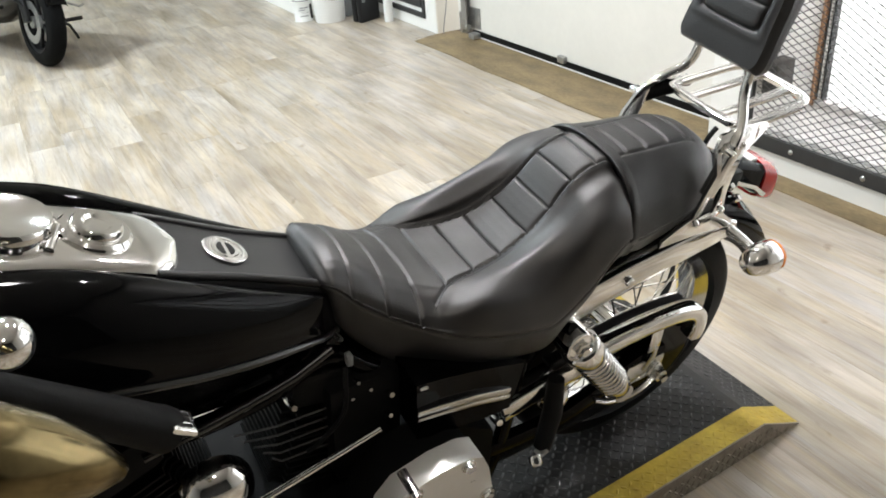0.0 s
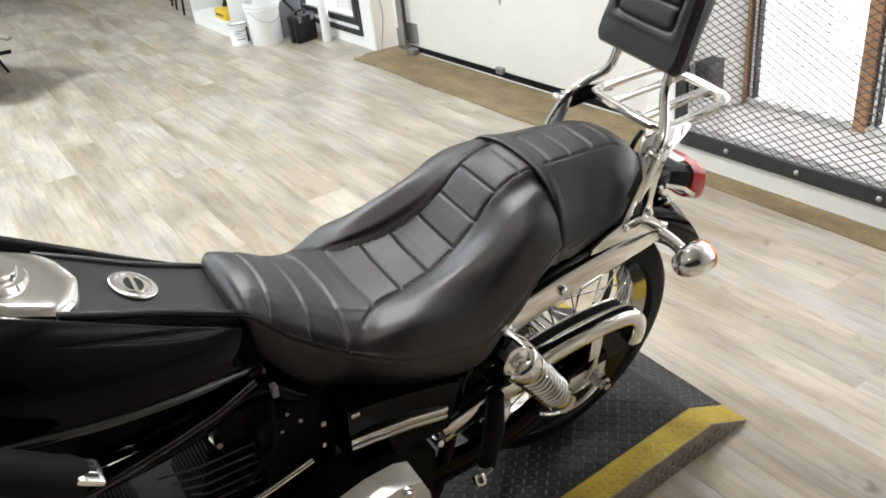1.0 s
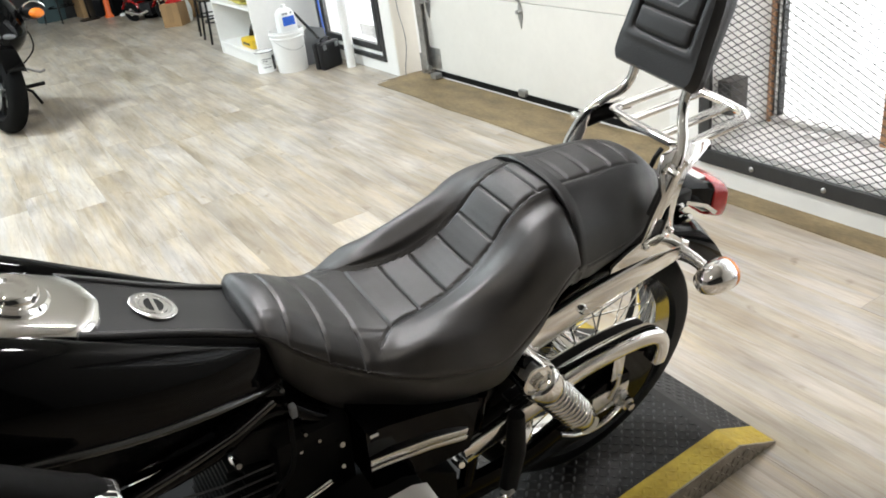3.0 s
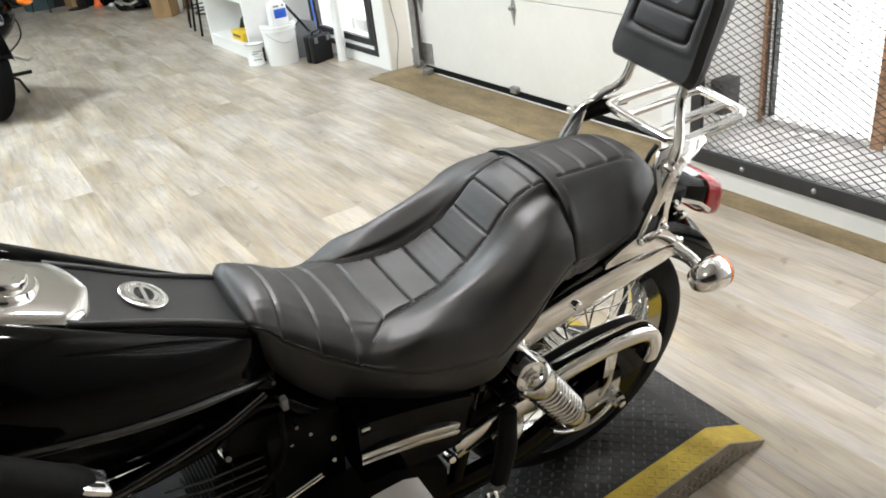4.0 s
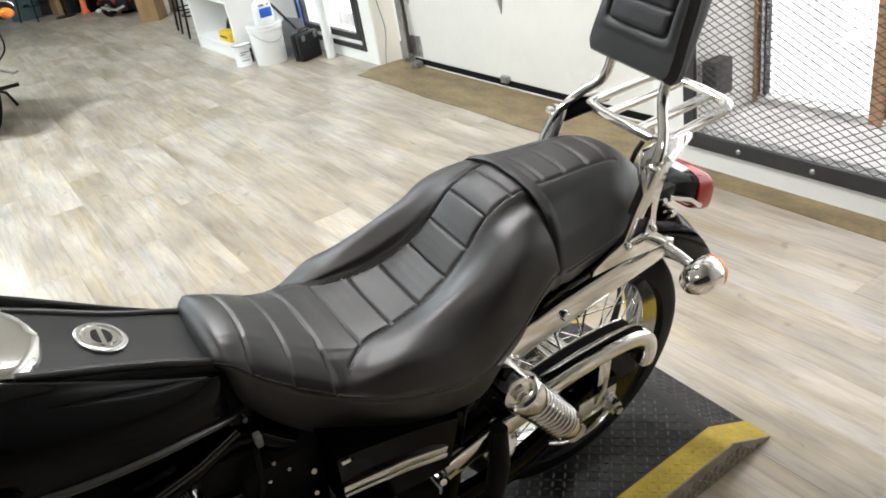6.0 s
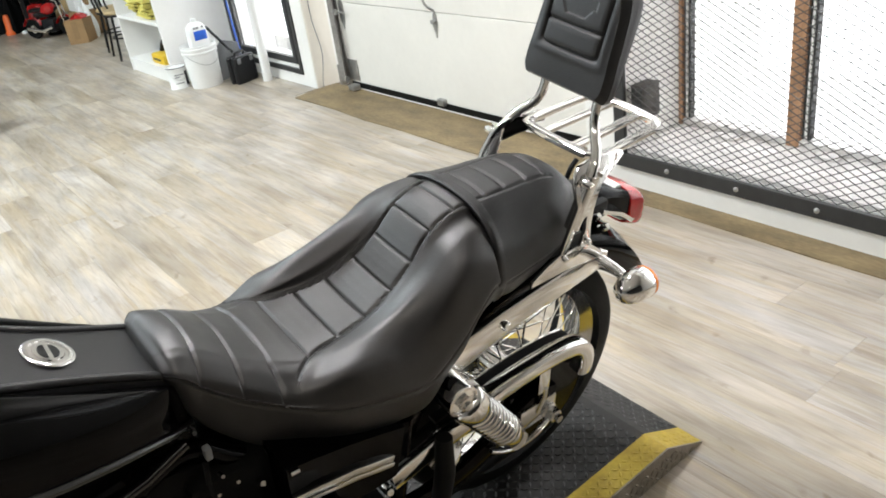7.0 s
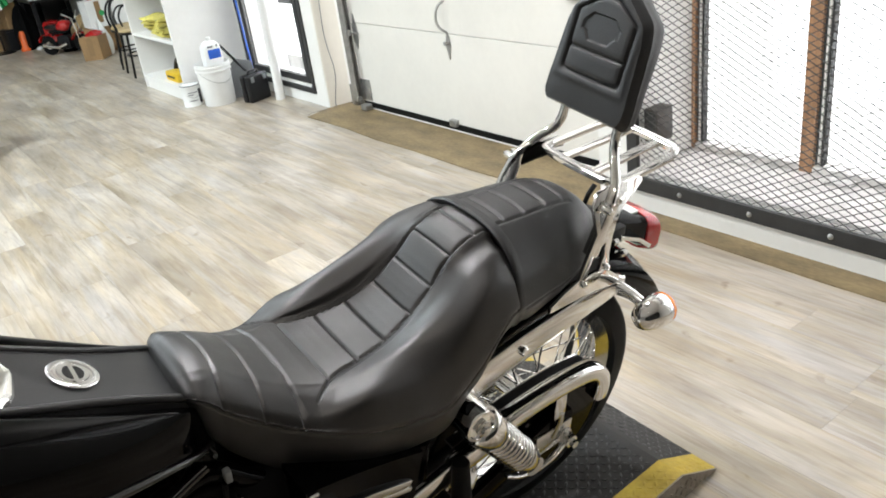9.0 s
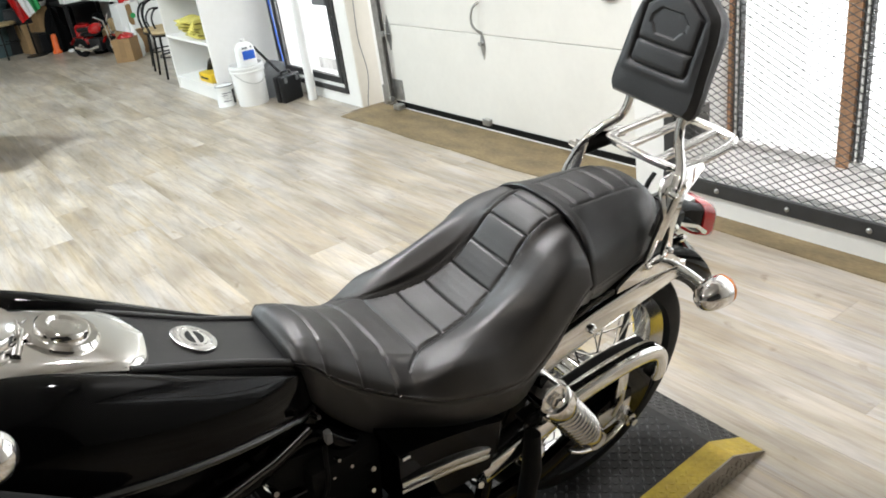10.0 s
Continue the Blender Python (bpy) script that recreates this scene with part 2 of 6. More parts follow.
def thing(name, label, category, group="", m=None):
    ob = new(name)
    ob.empty_display_size = 0.05
    if m is not None:
        ob.matrix_world = m
    return tagged(ob, label, category, group)


def loft(rings, bm=None, cap=True, closed=True):
    """Skin over rings of equally many points."""
    bm = bm or bmesh.new()
    vs = [[bm.verts.new(p) for p in r] for r in rings]
    k = len(rings[0])
    for a, b in zip(vs, vs[1:]):
        for i in range(k if closed else k - 1):
            j = (i + 1) % k
            bm.faces.new((a[i], a[j], b[j], b[i]))
    if cap and closed:
        bm.faces.new(vs[0][::-1])
        bm.faces.new(vs[-1])
    return bm


def box(x0, x1, y0, y1, z0, z1, bevel=0.0, bm=None, seg=2):
    own = bmesh.new()
    bmesh.ops.create_cube(own, size=1.0)
    for v in own.verts:
        v.co = Vector(((x0 + x1) / 2 + v.co.x * (x1 - x0), (y0 + y1) / 2 + v.co.y * (y1 - y0), (z0 + z1) / 2 + v.co.z * (z1 - z0)))
    if bevel:
        bmesh.ops.bevel(own, geom=own.edges[:], offset=bevel, segments=seg, affect="EDGES", profile=0.6)
    if bm is None:
        return own
    return merge(bm, own)


def merge(bm, own, m=None):
    if m is not None:
        own.transform(m)
    tmp = bpy.data.meshes.new("tmp")
    own.to_mesh(tmp)
    own.free()
    bm.from_mesh(tmp)
    bpy.data.meshes.remove(tmp)
    return bm


def frames_along(pts):
    pts = [Vector(p) for p in pts]
    tan = []
    for i in range(len(pts)):
        a, b = pts[max(i - 1, 0)], pts[min(i + 1, len(pts) - 1)]
        tan.append((b - a).normalized())
    side = tan[0].cross(Vector((0, 0, 1)))
    if side.length < 0.05:
        side = tan[0].cross(Vector((0, 1, 0)))
    side.normalize()
    out = []
    for p, t in zip(pts, tan):
        side = (side - t * side.dot(t)).normalized()
        out.append((p, t, side, t.cross(side)))
    return out


def tube(pts, r, seg=14, bm=None, flat=None, cap=True):
    """A round bar (or, with flat=(half width, half thickness), a rounded flat bar) along points; r may be a list."""
    rs = r if isinstance(r, (list, tuple)) else [r] * len(pts)
    rings = []
    for (p, t, s, u), rad in zip(frames_along(pts), rs):
        ring = []
        for i in range(seg):
            a = 2 * math.pi * i / seg
            c, d = math.cos(a), math.sin(a)
            if flat:
                c = math.copysign(abs(c) ** 0.45, c) * flat[0]
                d = math.copysign(abs(d) ** 0.45, d) * flat[1]
            else:
                c, d = c * rad, d * rad
            ring.append(p + s * c + u * d)
        rings.append(ring)
    own = loft(rings, cap=cap)
    return own if bm is None else merge(bm, own)


def smooth_path(pts, n=6):
    """Catmull-Rom through points."""
    p = [Vector(q) for q in pts]
    p = [p[0] * 2 - p[1]] + p + [p[-1] * 2 - p[-2]]
    out = []
    for i in range(1, len(p) - 2):
        a, b, c, d = p[i - 1:i + 3]
        for k in range(n):
            t = k / n
            out.append(0.5 * ((2 * b) + (c - a) * t + (2 * a - 5 * b + 4 * c - d) * t * t + (3 * b - a - 3 * c + d) * t ** 3))
    out.append(p[-2])
    return out


def revolve(profile, seg=32, bm=None, m=None):
    """profile: (radius, height) pairs turned about z."""
    rings = []
    for r, z in profile:
        rings.append([(max(r, 1e-4) * math.cos(2 * math.pi * i / seg), max(r, 1e-4) * math.sin(2 * math.pi * i / seg), z) for i in range(seg)])
    own = loft(rings, cap=tuple(profile[0]) != tuple(profile[-1]))
    if m is not None:
        own.transform(m)
    return own if bm is None else merge(bm, own)


def aim(p, q):
    """A pose at p whose z points to q."""
    d = (Vector(q) - Vector(p)).normalized()
    return Matrix.Translation(p) @ d.to_track_quat("Z", "Y").to_matrix().to_4x4()


def rod(p, q, r, seg=12, bm=None):
    return tube([p, q], r, seg, bm)


def slab(outline, axis, a, b, bevel=0.0):
    """An outline of (u, v) pairs made thick from a to b along an axis: 'y' gives (u, a, v), 'z' (u, v, a), 'x' (a, u, v)."""
    def at(u, v, w):
        return {"y": (u, w, v), "z": (u, v, w), "x": (w, u, v)}[axis]
    own = loft([[at(u, v, a) for u, v in outline], [at(u, v, b) for u, v in outline]])
    if bevel:
        rim = [e for e in own.edges if len(e.link_faces) == 2 and e.calc_face_angle(0) > radians(50)]
        bmesh.ops.bevel(own, geom=rim, offset=bevel, segments=2, affect="EDGES", profile=0.6)
    return own


def curve_of(xs, ys):
    """A smooth function through pairs."""
    xs, ys = np.array(xs, float), np.array(ys, float)
    slope = np.gradient(ys, xs)

    def at(x):
        x = min(max(x, xs[0]), xs[-1])
        i = int(min(max(np.searchsorted(xs, x) - 1, 0), len(xs) - 2))
        h = xs[i + 1] - xs[i]
        t = (x - xs[i]) / h
        return float((2 * t ** 3 - 3 * t * t + 1) * ys[i] + (t ** 3 - 2 * t * t + t) * h * slope[i] + (3 * t * t - 2 * t ** 3) * ys[i + 1] + (t ** 3 - t * t) * h * slope[i + 1])
    return at


# ---- the building ----
WX, NX, DX, OUT = 2.62, 2.71, 2.867, 3.06
Y0, Y1, X0, CH = -3.2, 12.9, -4.6, 3.0


def structure(name, bm, material, label, category, smooth=False):
    return tagged(part(name, bm, material, smooth=smooth), label, category, kind="structure")


structure("wall_west", box(X0 - 0.2, X0, Y0, Y1, 0, CH), SIDEWALL, "plain grey painted workshop wall", "wall")
structure("wall_south", box(X0 - 0.2, OUT, Y0 - 0.2, Y0, 0, CH), DIM, "plain charcoal painted workshop wall", "wall")
# Far wall is near-black: the low light at that end is put into its colour.
structure("wall_north", box(X0 - 0.2, OUT, Y1, Y1 + 0.2, 0, CH), DIM, "far wall behind stored clutter, darkened for low light", "wall")
bm = box(WX, OUT, Y0, -0.3, 0, CH)
box(WX, OUT, -0.3, 2.2, 0, 0.09, bm=bm)
box(WX + 0.012, OUT, -0.3, 2.2, 0.09, 0.15, bm=bm)
box(WX, OUT, -0.3, 2.2, 2.25, CH, bm=bm)
box(WX, OUT, 2.2, 2.42, 0, CH, bm=bm)
structure("wall_east_1", bm, WALL, "white painted wall under a screened window", "wall")
structure("wall_east_lintel", box(WX, OUT, 2.42, 5.04, 2.32, CH), WALL, "white painted wall above the garage door", "wall")
bm = box(NX, OUT, 5.04, 5.19, 0, CH)
box(NX, OUT, 5.19, 6.29, 0, 0.08, bm=bm)
box(NX, OUT, 5.19, 6.29, 2.12, CH, bm=bm)
box(NX, OUT, 6.29, Y1, 0, CH, bm=bm)
structure("wall_east_2", bm, WALL, "white painted wall beside a glazed door", "wall")
structure("trim_jamb", box(NX + 0.004, DX + 0.02, 5.028, 5.04, 0.0, 2.32), JAMB, "cream painted jamb of the garage door opening", "jamb")
structure("ceiling", box(X0 - 0.2, OUT, Y0 - 0.2, Y1 + 0.2, CH, CH + 0.15), CEIL, "plain white-painted ceiling", "ceiling")
structure("ground", box(-60, 60, -60, 60, -0.3, -0.06), mat("pale_concrete_yard", (0.45, 0.44, 0.42), 0.8, vary=0.15, scale=1), "pale concrete yard outside", "ground")

structure("backdrop", box(3.62, 3.66, -6, 14, -0.055, 7), BACKDROP, "blank bright overcast distance outside", "backdrop")

# brown worn threshold between floor and garage door
out = [(2.50, 4.985), (2.51, 4.5), (2.49, 4.1), (2.50, 3.7), (2.49, 3.2), (2.51, 2.8), (2.50, 2.42), (2.505, 1.9), (2.495, 1.3), (2.505, 0.6), (2.50, -0.3), (2.618, -0.3), (2.618, 2.424), (2.86, 2.424), (2.86, 5.02), (2.72, 5.035)]
structure("threshold", slab(out, "z", -0.03, 0.004), EARTH, "worn brown threshold strip before the garage door", "threshold")

# ---- garage door ----
door = thing("garage_door", "off-white closed sectional garage door with metal fittings", "garage door")
door["kind"] = "structure"
for i in range(4):
    z = 0.045 + 0.53 * i
    part("door_section", box(DX, DX + 0.045, 2.40, 4.83, z, z + 0.527, 0.004), DOORSKIN, door, smooth=False)
part("bottom_seal", box(DX - 0.006, DX + 0.03, 2.42, 4.80, 0.006, 0.046, 0.004), RUBBER, door, "black rubber bottom seal")
# White strip stands in for the line of light under the seal.
part("light_gap_strip", box(DX - 0.010, DX + 0.002, 2.42, 4.80, 0.0042, 0.010), WHITEP, door, "thin white strip standing in for the light gap")
bm = box(DX - 0.055, DX - 0.05, 4.80, 4.86, 0.05, 2.3)
box(DX - 0.055, DX - 0.005, 4.856, 4.861, 0.05, 2.3, bm=bm)
box(DX - 0.01, DX - 0.005, 4.82, 4.86, 0.05, 2.3, bm=bm)
part("roller_track", bm, STEEL, door, "galvanised vertical roller track", smooth=False)
bm = box(DX - 0.05, DX - 0.001, 4.86, 4.90, 0.02, 0.16, 0.003)
box(DX - 0.008, DX - 0.001, 4.70, 4.82, 0.06, 0.20, 0.003, bm=bm)
part("corner_bracket", bm, STEEL, door, "galvanised corner bracket")
bm = box(DX - 0.075, DX - 0.02, 4.68, 4.75, 0.008, 0.045, 0.006)
revolve([(0.0, 0), (0.018, 0), (0.018, 0.02), (0, 0.02)], 16, bm, aim((DX - 0.045, 4.79, 0.07), (DX - 0.045, 5, 0.07)))
part("bottom_roller", bm, STEEL, door)
part("foot_bracket", box(DX - 0.03, DX - 0.002, 3.755, 3.815, 0.035, 0.075, 0.004), STEEL, door, "small steel bottom bracket")
bm = slab([(4.775, 0.40), (4.80, 0.47), (4.80, 0.55), (4.775, 0.63), (4.75, 0.55), (4.75, 0.47)], "x", DX - 0.006, DX - 0.001)
revolve([(0.0, 0), (0.02, 0), (0.02, 0.03), (0, 0.03)], 16, bm, aim((DX - 0.04, 4.79, 0.515), (DX - 0.04, 5, 0.515)))
rod((DX - 0.03, 4.70, 0.515), (DX - 0.03, 4.83, 0.515), 0.006, 8, bm)
part("side_hinge", bm, STEEL, door, "galvanised roller hinge")
bm = slab([(3.763, 0.43), (3.785, 0.51), (3.775, 0.56), (3.763, 0.59), (3.751, 0.56), (3.741, 0.51)], "x", DX - 0.006, DX - 0.001)
rod((DX - 0.03, 3.763, 0.525), (DX - 0.005, 3.763, 0.525), 0.012, 12, bm)
part("lock_plate", bm, STEEL, door, "diamond-shaped steel lock plate")
part("pull_handle", tube(smooth_path([(DX - 0.004, 3.766, 0.58), (DX - 0.04, 3.785, 0.62), (DX - 0.05, 3.79, 0.67), (DX - 0.04, 3.775, 0.73), (DX - 0.004, 3.767, 0.755)]), 0.007), STEEL, door, "curved steel pull handle")
part("side_latch", tube([(DX - 0.02, 2.72, 0.82), (DX - 0.02, 2.80, 0.815)], 0.012), BLACKP, door, "black slide latch")
part("pull_cord", tube(smooth_path([(NX + 0.06, 5.02, 1.6), (NX + 0.065, 5.018, 0.9), (NX + 0.05, 5.02, 0.5), (NX + 0.07, 5.0, 0.25), (NX + 0.03, 4.99, 0.06), (NX + 0.02, 4.98, 0.008)]), 0.003, 6), GREY, door, "thin grey cord")

# ---- screened window ----
win = thing("window_1", "white-lit window with reddish wooden posts and a dusty sill", "window")
win["kind"] = "structure"
part("window_sill", box(WX + 0.02, OUT, -0.28, 2.19, 0.151, 0.168, 0.003), SILL, win, "dusty white deep sill", smooth=False)
for y, w in ((2.215, 0.06), (1.665, 0.055), (1.11, 0.055), (0.555, 0.055), (0.0, 0.055)):
    part("window_post", box(2.97, 3.03, y - w / 2, y + w / 2, 0.168, 2.25, 0.004), WOOD, win, "reddish wooden window post", smooth=False)
for y in (2.185, 1.6375, 1.0825, 0.5275, -0.0275):
    for k, m_ in enumerate((ANGLE, WALL, ANGLE)):
        part("sash_edge", box(2.985 - 0.004 * (k == 1), 3.02, y - 0.012 - 0.011 * k, y - 0.003 - 0.011 * k, 0.20, 2.24), m_, win, smooth=False)
part("bottom_rail", box(2.972, 3.028, -0.27, 2.18, 0.169, 0.195, 0.003), SILL, win, smooth=False)
for i in range(4):
    y = 2.185 - 0.5525 * i
    p = part("pane", box(2.997, 3.003, y - 0.50, y, 0.196, 2.245), PANE, win, smooth=False)
    p.visible_shadow = False
for y in (1.92, 1.50):
    part("catch", box(2.90, 2.96, y - 0.05, y + 0.05, 0.169, 0.181, 0.005), SILL, win, "dusty window catch")

screen = thing("mesh_screen", "dark expanded-metal security screen bolted over the window", "security screen")
ROWS_N, PZ, PY, HALF = 146, 0.0142, 0.027, 0.0023
ys = np.arange(-0.28, 2.195, PY)
verts, faces = [], []
for r in range(ROWS_N):
    zc = 0.165 + r * PZ
    sign = 1 if r % 2 else -1
    up = np.where(np.arange(len(ys)) % 2 == 0, 1, -1) * sign * PZ / 2
    base = len(verts)
    for y, u in zip(ys, up):
        z = zc + u
        verts += [(WX - 0.0112, y, z - HALF * 0.7), (WX - 0.0088, y, z - HALF * 0.7), (WX - 0.0088, y, z + HALF * 0.7), (WX - 0.0112, y, z + HALF * 0.7)]
    for i in range(len(ys) - 1):
        a, b = base + 4 * i, base + 4 * i + 4
        faces += [(a + k, a + (k + 1) % 4, b + (k + 1) % 4, b + k) for k in range(4)]
me = bpy.data.meshes.new("wire_lattice")
me.from_pydata(verts, [], faces)
me.materials.append(MESHMETAL)
wire = new("wire_lattice", me)
wire.parent = screen
tagged(wire, "dark diamond wire lattice", kind="stuff")
part("lower_angle", box(WX - 0.02, WX, -0.3, 2.25, 0.092, 0.152, 0.003), ANGLE, screen, "black angle iron along the bottom", smooth=False)
part("upper_angle", box(WX - 0.02, WX, -0.3, 2.25, 2.24, 2.30, 0.003), ANGLE, screen, smooth=False)
part("side_angle", box(WX - 0.02, WX, 2.19, 2.245, 0.153, 2.239, 0.003), ANGLE, screen, smooth=False)
for i in range(8):
    y = 1.975 - 0.314 * i
    part("bolt", revolve([(0.0, 0), (0.0105, 0), (0.0105, 0.004), (0.006, 0.008), (0, 0.009)], 10, None, aim((WX - 0.020, y, 0.122), (WX - 1, y, 0.122))), STEEL, screen, "galvanised bolt head")
jb = thing("junction_box", "dark grey metal box behind the window screen", "metal box")
part("body", box(WX + 0.03, WX + 0.13, 2.125, 2.189, 0.295, 0.435, 0.004), mat("dusty_dark_metal", (0.05, 0.045, 0.04), 0.6, vary=0.4, scale=20), jb)
part("lid", box(WX + 0.024, WX + 0.03, 2.130, 2.185, 0.305, 0.425, 0.002), ANGLE, jb)

# ---- glazed door ----
gd = thing("door_1", "glazed door with a black double frame", "glazed door")
gd["kind"] = "structure"


def ring_frame(y0, y1, z0, z1, w, xa, xb):
    bm = box(xa, xb, y0, y1, z0, z0 + w)
    box(xa, xb, y0, y1, z1 - w, z1, bm=bm)
    box(xa, xb, y0, y0 + w, z0 + w, z1 - w, bm=bm)
    return box(xa, xb, y1 - w, y1, z0 + w, z1 - w, bm=bm)


part("outer_frame", ring_frame(5.192, 6.288, 0.082, 2.118, 0.034, NX - 0.012, NX + 0.05), ANGLE, gd, "black outer frame", smooth=False)
part("white_stop", ring_frame(5.227, 6.253, 0.117, 2.083, 0.03, NX + 0.004, NX + 0.04), WALL, gd, "white painted stop", smooth=False)
part("inner_frame", ring_frame(5.258, 6.222, 0.148, 2.052, 0.045, NX - 0.004, NX + 0.036), ANGLE, gd, "black inner frame", smooth=False)
p = part("pane", box(NX + 0.012, NX + 0.018, 5.304, 6.176, 0.194, 2.006), PANE, gd, smooth=False)
p.visible_shadow = False
part("push_bar", box(NX - 0.012, NX + 0.008, 5.31, 5.50, 0.70, 0.92, 0.004), GREY, gd, "grey lock plate of the glazed door")

# ---- ceiling lamps ----
lamp = thing("ceiling_lamp", "round white ceiling lamp, lit", "ceiling lamp", "ceiling lamps", pose(*LAMPS[0][:2], CH))
part("housing", revolve([(0.0, 0), (0.13, 0), (0.13, -0.03), (0.115, -0.045), (0.105, -0.045), (0.105, -0.02), (0, -0.02)], 32), WHITEP, lamp)
part("diffuser", revolve([(0.0, -0.022), (0.1, -0.022), (0.1, -0.034), (0.0, -0.036)], 32), BULB, lamp, "glowing diffuser")
for x, y, share in LAMPS[1:]:
    copy_thing(lamp, pose(x, y, CH))
for x, y, share in LAMPS:
    d = bpy.data.lights.new("lamp_light", "AREA")
    d.shape, d.size = "DISK", 0.2
    d.energy = LAMP_W * share
    d.color = (1.0, 0.92, 0.82) if y < 0 else (0.99, 0.975, 0.985) if y < 3 else (0.84, 0.945, 1.0)
    new("lamp_light", d).matrix_world = look((x, y, CH - 0.05), (x, y, 0))

# ---- low platform under the motorcycle ----
PH, PA, PB, PE, PF = 0.075, 1.01, 1.76, 1.365, 1.502
RAMP = Matrix(((1, 0.035, 0, -0.035 * PA), (math.tan(radians(2.5)), 1, 0, -PF * math.tan(radians(2.5))), (0, 0, 1, 0), (0, 0, 0, 1)))
plat = thing("lift_platform", "low black tread-plate platform with worn yellow edges", "platform")
L0, YW = -1.05, 0.075


def deck_z(x):
    return PH if x < PE else max(PH + (0.006 - PH) * (x - PE) / (PF - PE), 0.006)


def deck(y0, y1):
    own = loft([[(L0, y0, 0.004), (L0, y0, PH), (PE, y0, PH), (PF, y0, 0.006), (PF, y0, 0.004)], [(L0, y1, 0.004), (L0, y1, PH), (PE, y1, PH), (PF, y1, 0.006), (PF, y1, 0.004)]])
    own.transform(RAMP)
    return own


part("deck", deck(PA + YW, PB - YW), PLATE, plat, "worn black tread plate", smooth=False)
part("edge_band", deck(PA + 0.004, PA + YW), YELLOW, plat, "worn yellow edge band", smooth=False)
part("edge_band", deck(PB - YW, PB - 0.004), YELLOW, plat, "worn yellow edge band", smooth=False)
for a, b in ((PA, PA + 0.004), (PB - 0.004, PB)):
    part("side_skirt", deck(a, b), BARE, plat, "dirty bare tread-plate skirt", smooth=False)


def lug(bm, c, ang, n, t, h=0.0024):
    """One raised tread bar: a low tapered diamond."""
    n, t = Vector(n), Vector(t)
    s = n.cross(t)
    d1 = t * math.cos(ang) + s * math.sin(ang)
    d2 = n.cross(d1)
    c = Vector(c)
    ring = [c + d1 * 0.0098, c + d1 * 0.0036 + d2 * 0.0031, c - d1 * 0.0036 + d2 * 0.0031, c - d1 * 0.0098, c - d1 * 0.0036 - d2 * 0.0031, c + d1 * 0.0036 - d2 * 0.0031]
    lo = [bm.verts.new(p) for p in ring]
    hi = [bm.verts.new(c + (p - c) * 0.5 + n * h) for p in ring]
    for i in range(6):
        bm.faces.new((lo[i], lo[(i + 1) % 6], hi[(i + 1) % 6], hi[i]))
    bm.faces.new(hi)


slope = Vector((PF - PE, 0, -PH)).normalized()
nslope = Vector((PH, 0, PF - PE)).normalized()
bms = {"deck": bmesh.new(), "band": bmesh.new(), "side": bmesh.new()}
P = 0.019
for j in range(int((PB - PA) / P)):
    y = PA + 0.012 + j * P
    for i in range(int((PF - 0.1) / P)):
        x = PF - 0.014 - i * P
        if x < 0.1:
            break
        up, al = (Vector((0, 0, 1)), Vector((1, 0, 0))) if x < PE - 0.01 else (nslope, slope)
        if PE - 0.012 < x < PE + 0.012:
            continue
        key = "deck" if PA + YW + 0.008 < y < PB - YW - 0.008 else "band"
        if key == "band" and (abs(y - PA - YW) < 0.008 or abs(y - PB + YW) < 0.008):
            continue
        lug(bms[key], (x, y, deck_z(x)), radians(45 if (i + j) % 2 else -45), up, al, 0.0024 if key == "deck" else 0.0011)
for i in range(int((PF - 0.1) / P)):
    x = PF - 0.03 - i * P
    for k in range(4):
        z = 0.012 + k * 0.017
        if z < deck_z(x) - 0.012:
            lug(bms["side"], (x, PA, z), radians(45 if (i + k) % 2 else -45), (0, -1, 0), (1, 0, 0))
for key, m_, lab in (("deck", LUG, "raised black tread bars"), ("band", YELLOW, "raised yellow tread bars"), ("side", BARE, "raised bare tread bars")):
    bms[key].transform(RAMP)
    tagged(part("tread_relief", bms[key], m_, plat, lab, smooth=False), kind="stuff")


# ---- the motorcycle ----
EYE0 = Vector((0.135, 0.065, 1.42))
BIKE = Matrix.Translation(EYE0) @ Matrix.Scale(1.07, 4) @ Matrix.Translation(-EYE0) @ Matrix.Translation((1.044, 1.213, 0.071)) @ Matrix.Rotation(radians(12), 4, "X")
bike = thing("motorcycle", "black cruiser motorcycle with chrome trim leaning on a low platform", "motorcycle", m=BIKE)
AX, AZ, TR = -0.050, 0.390, 0.281


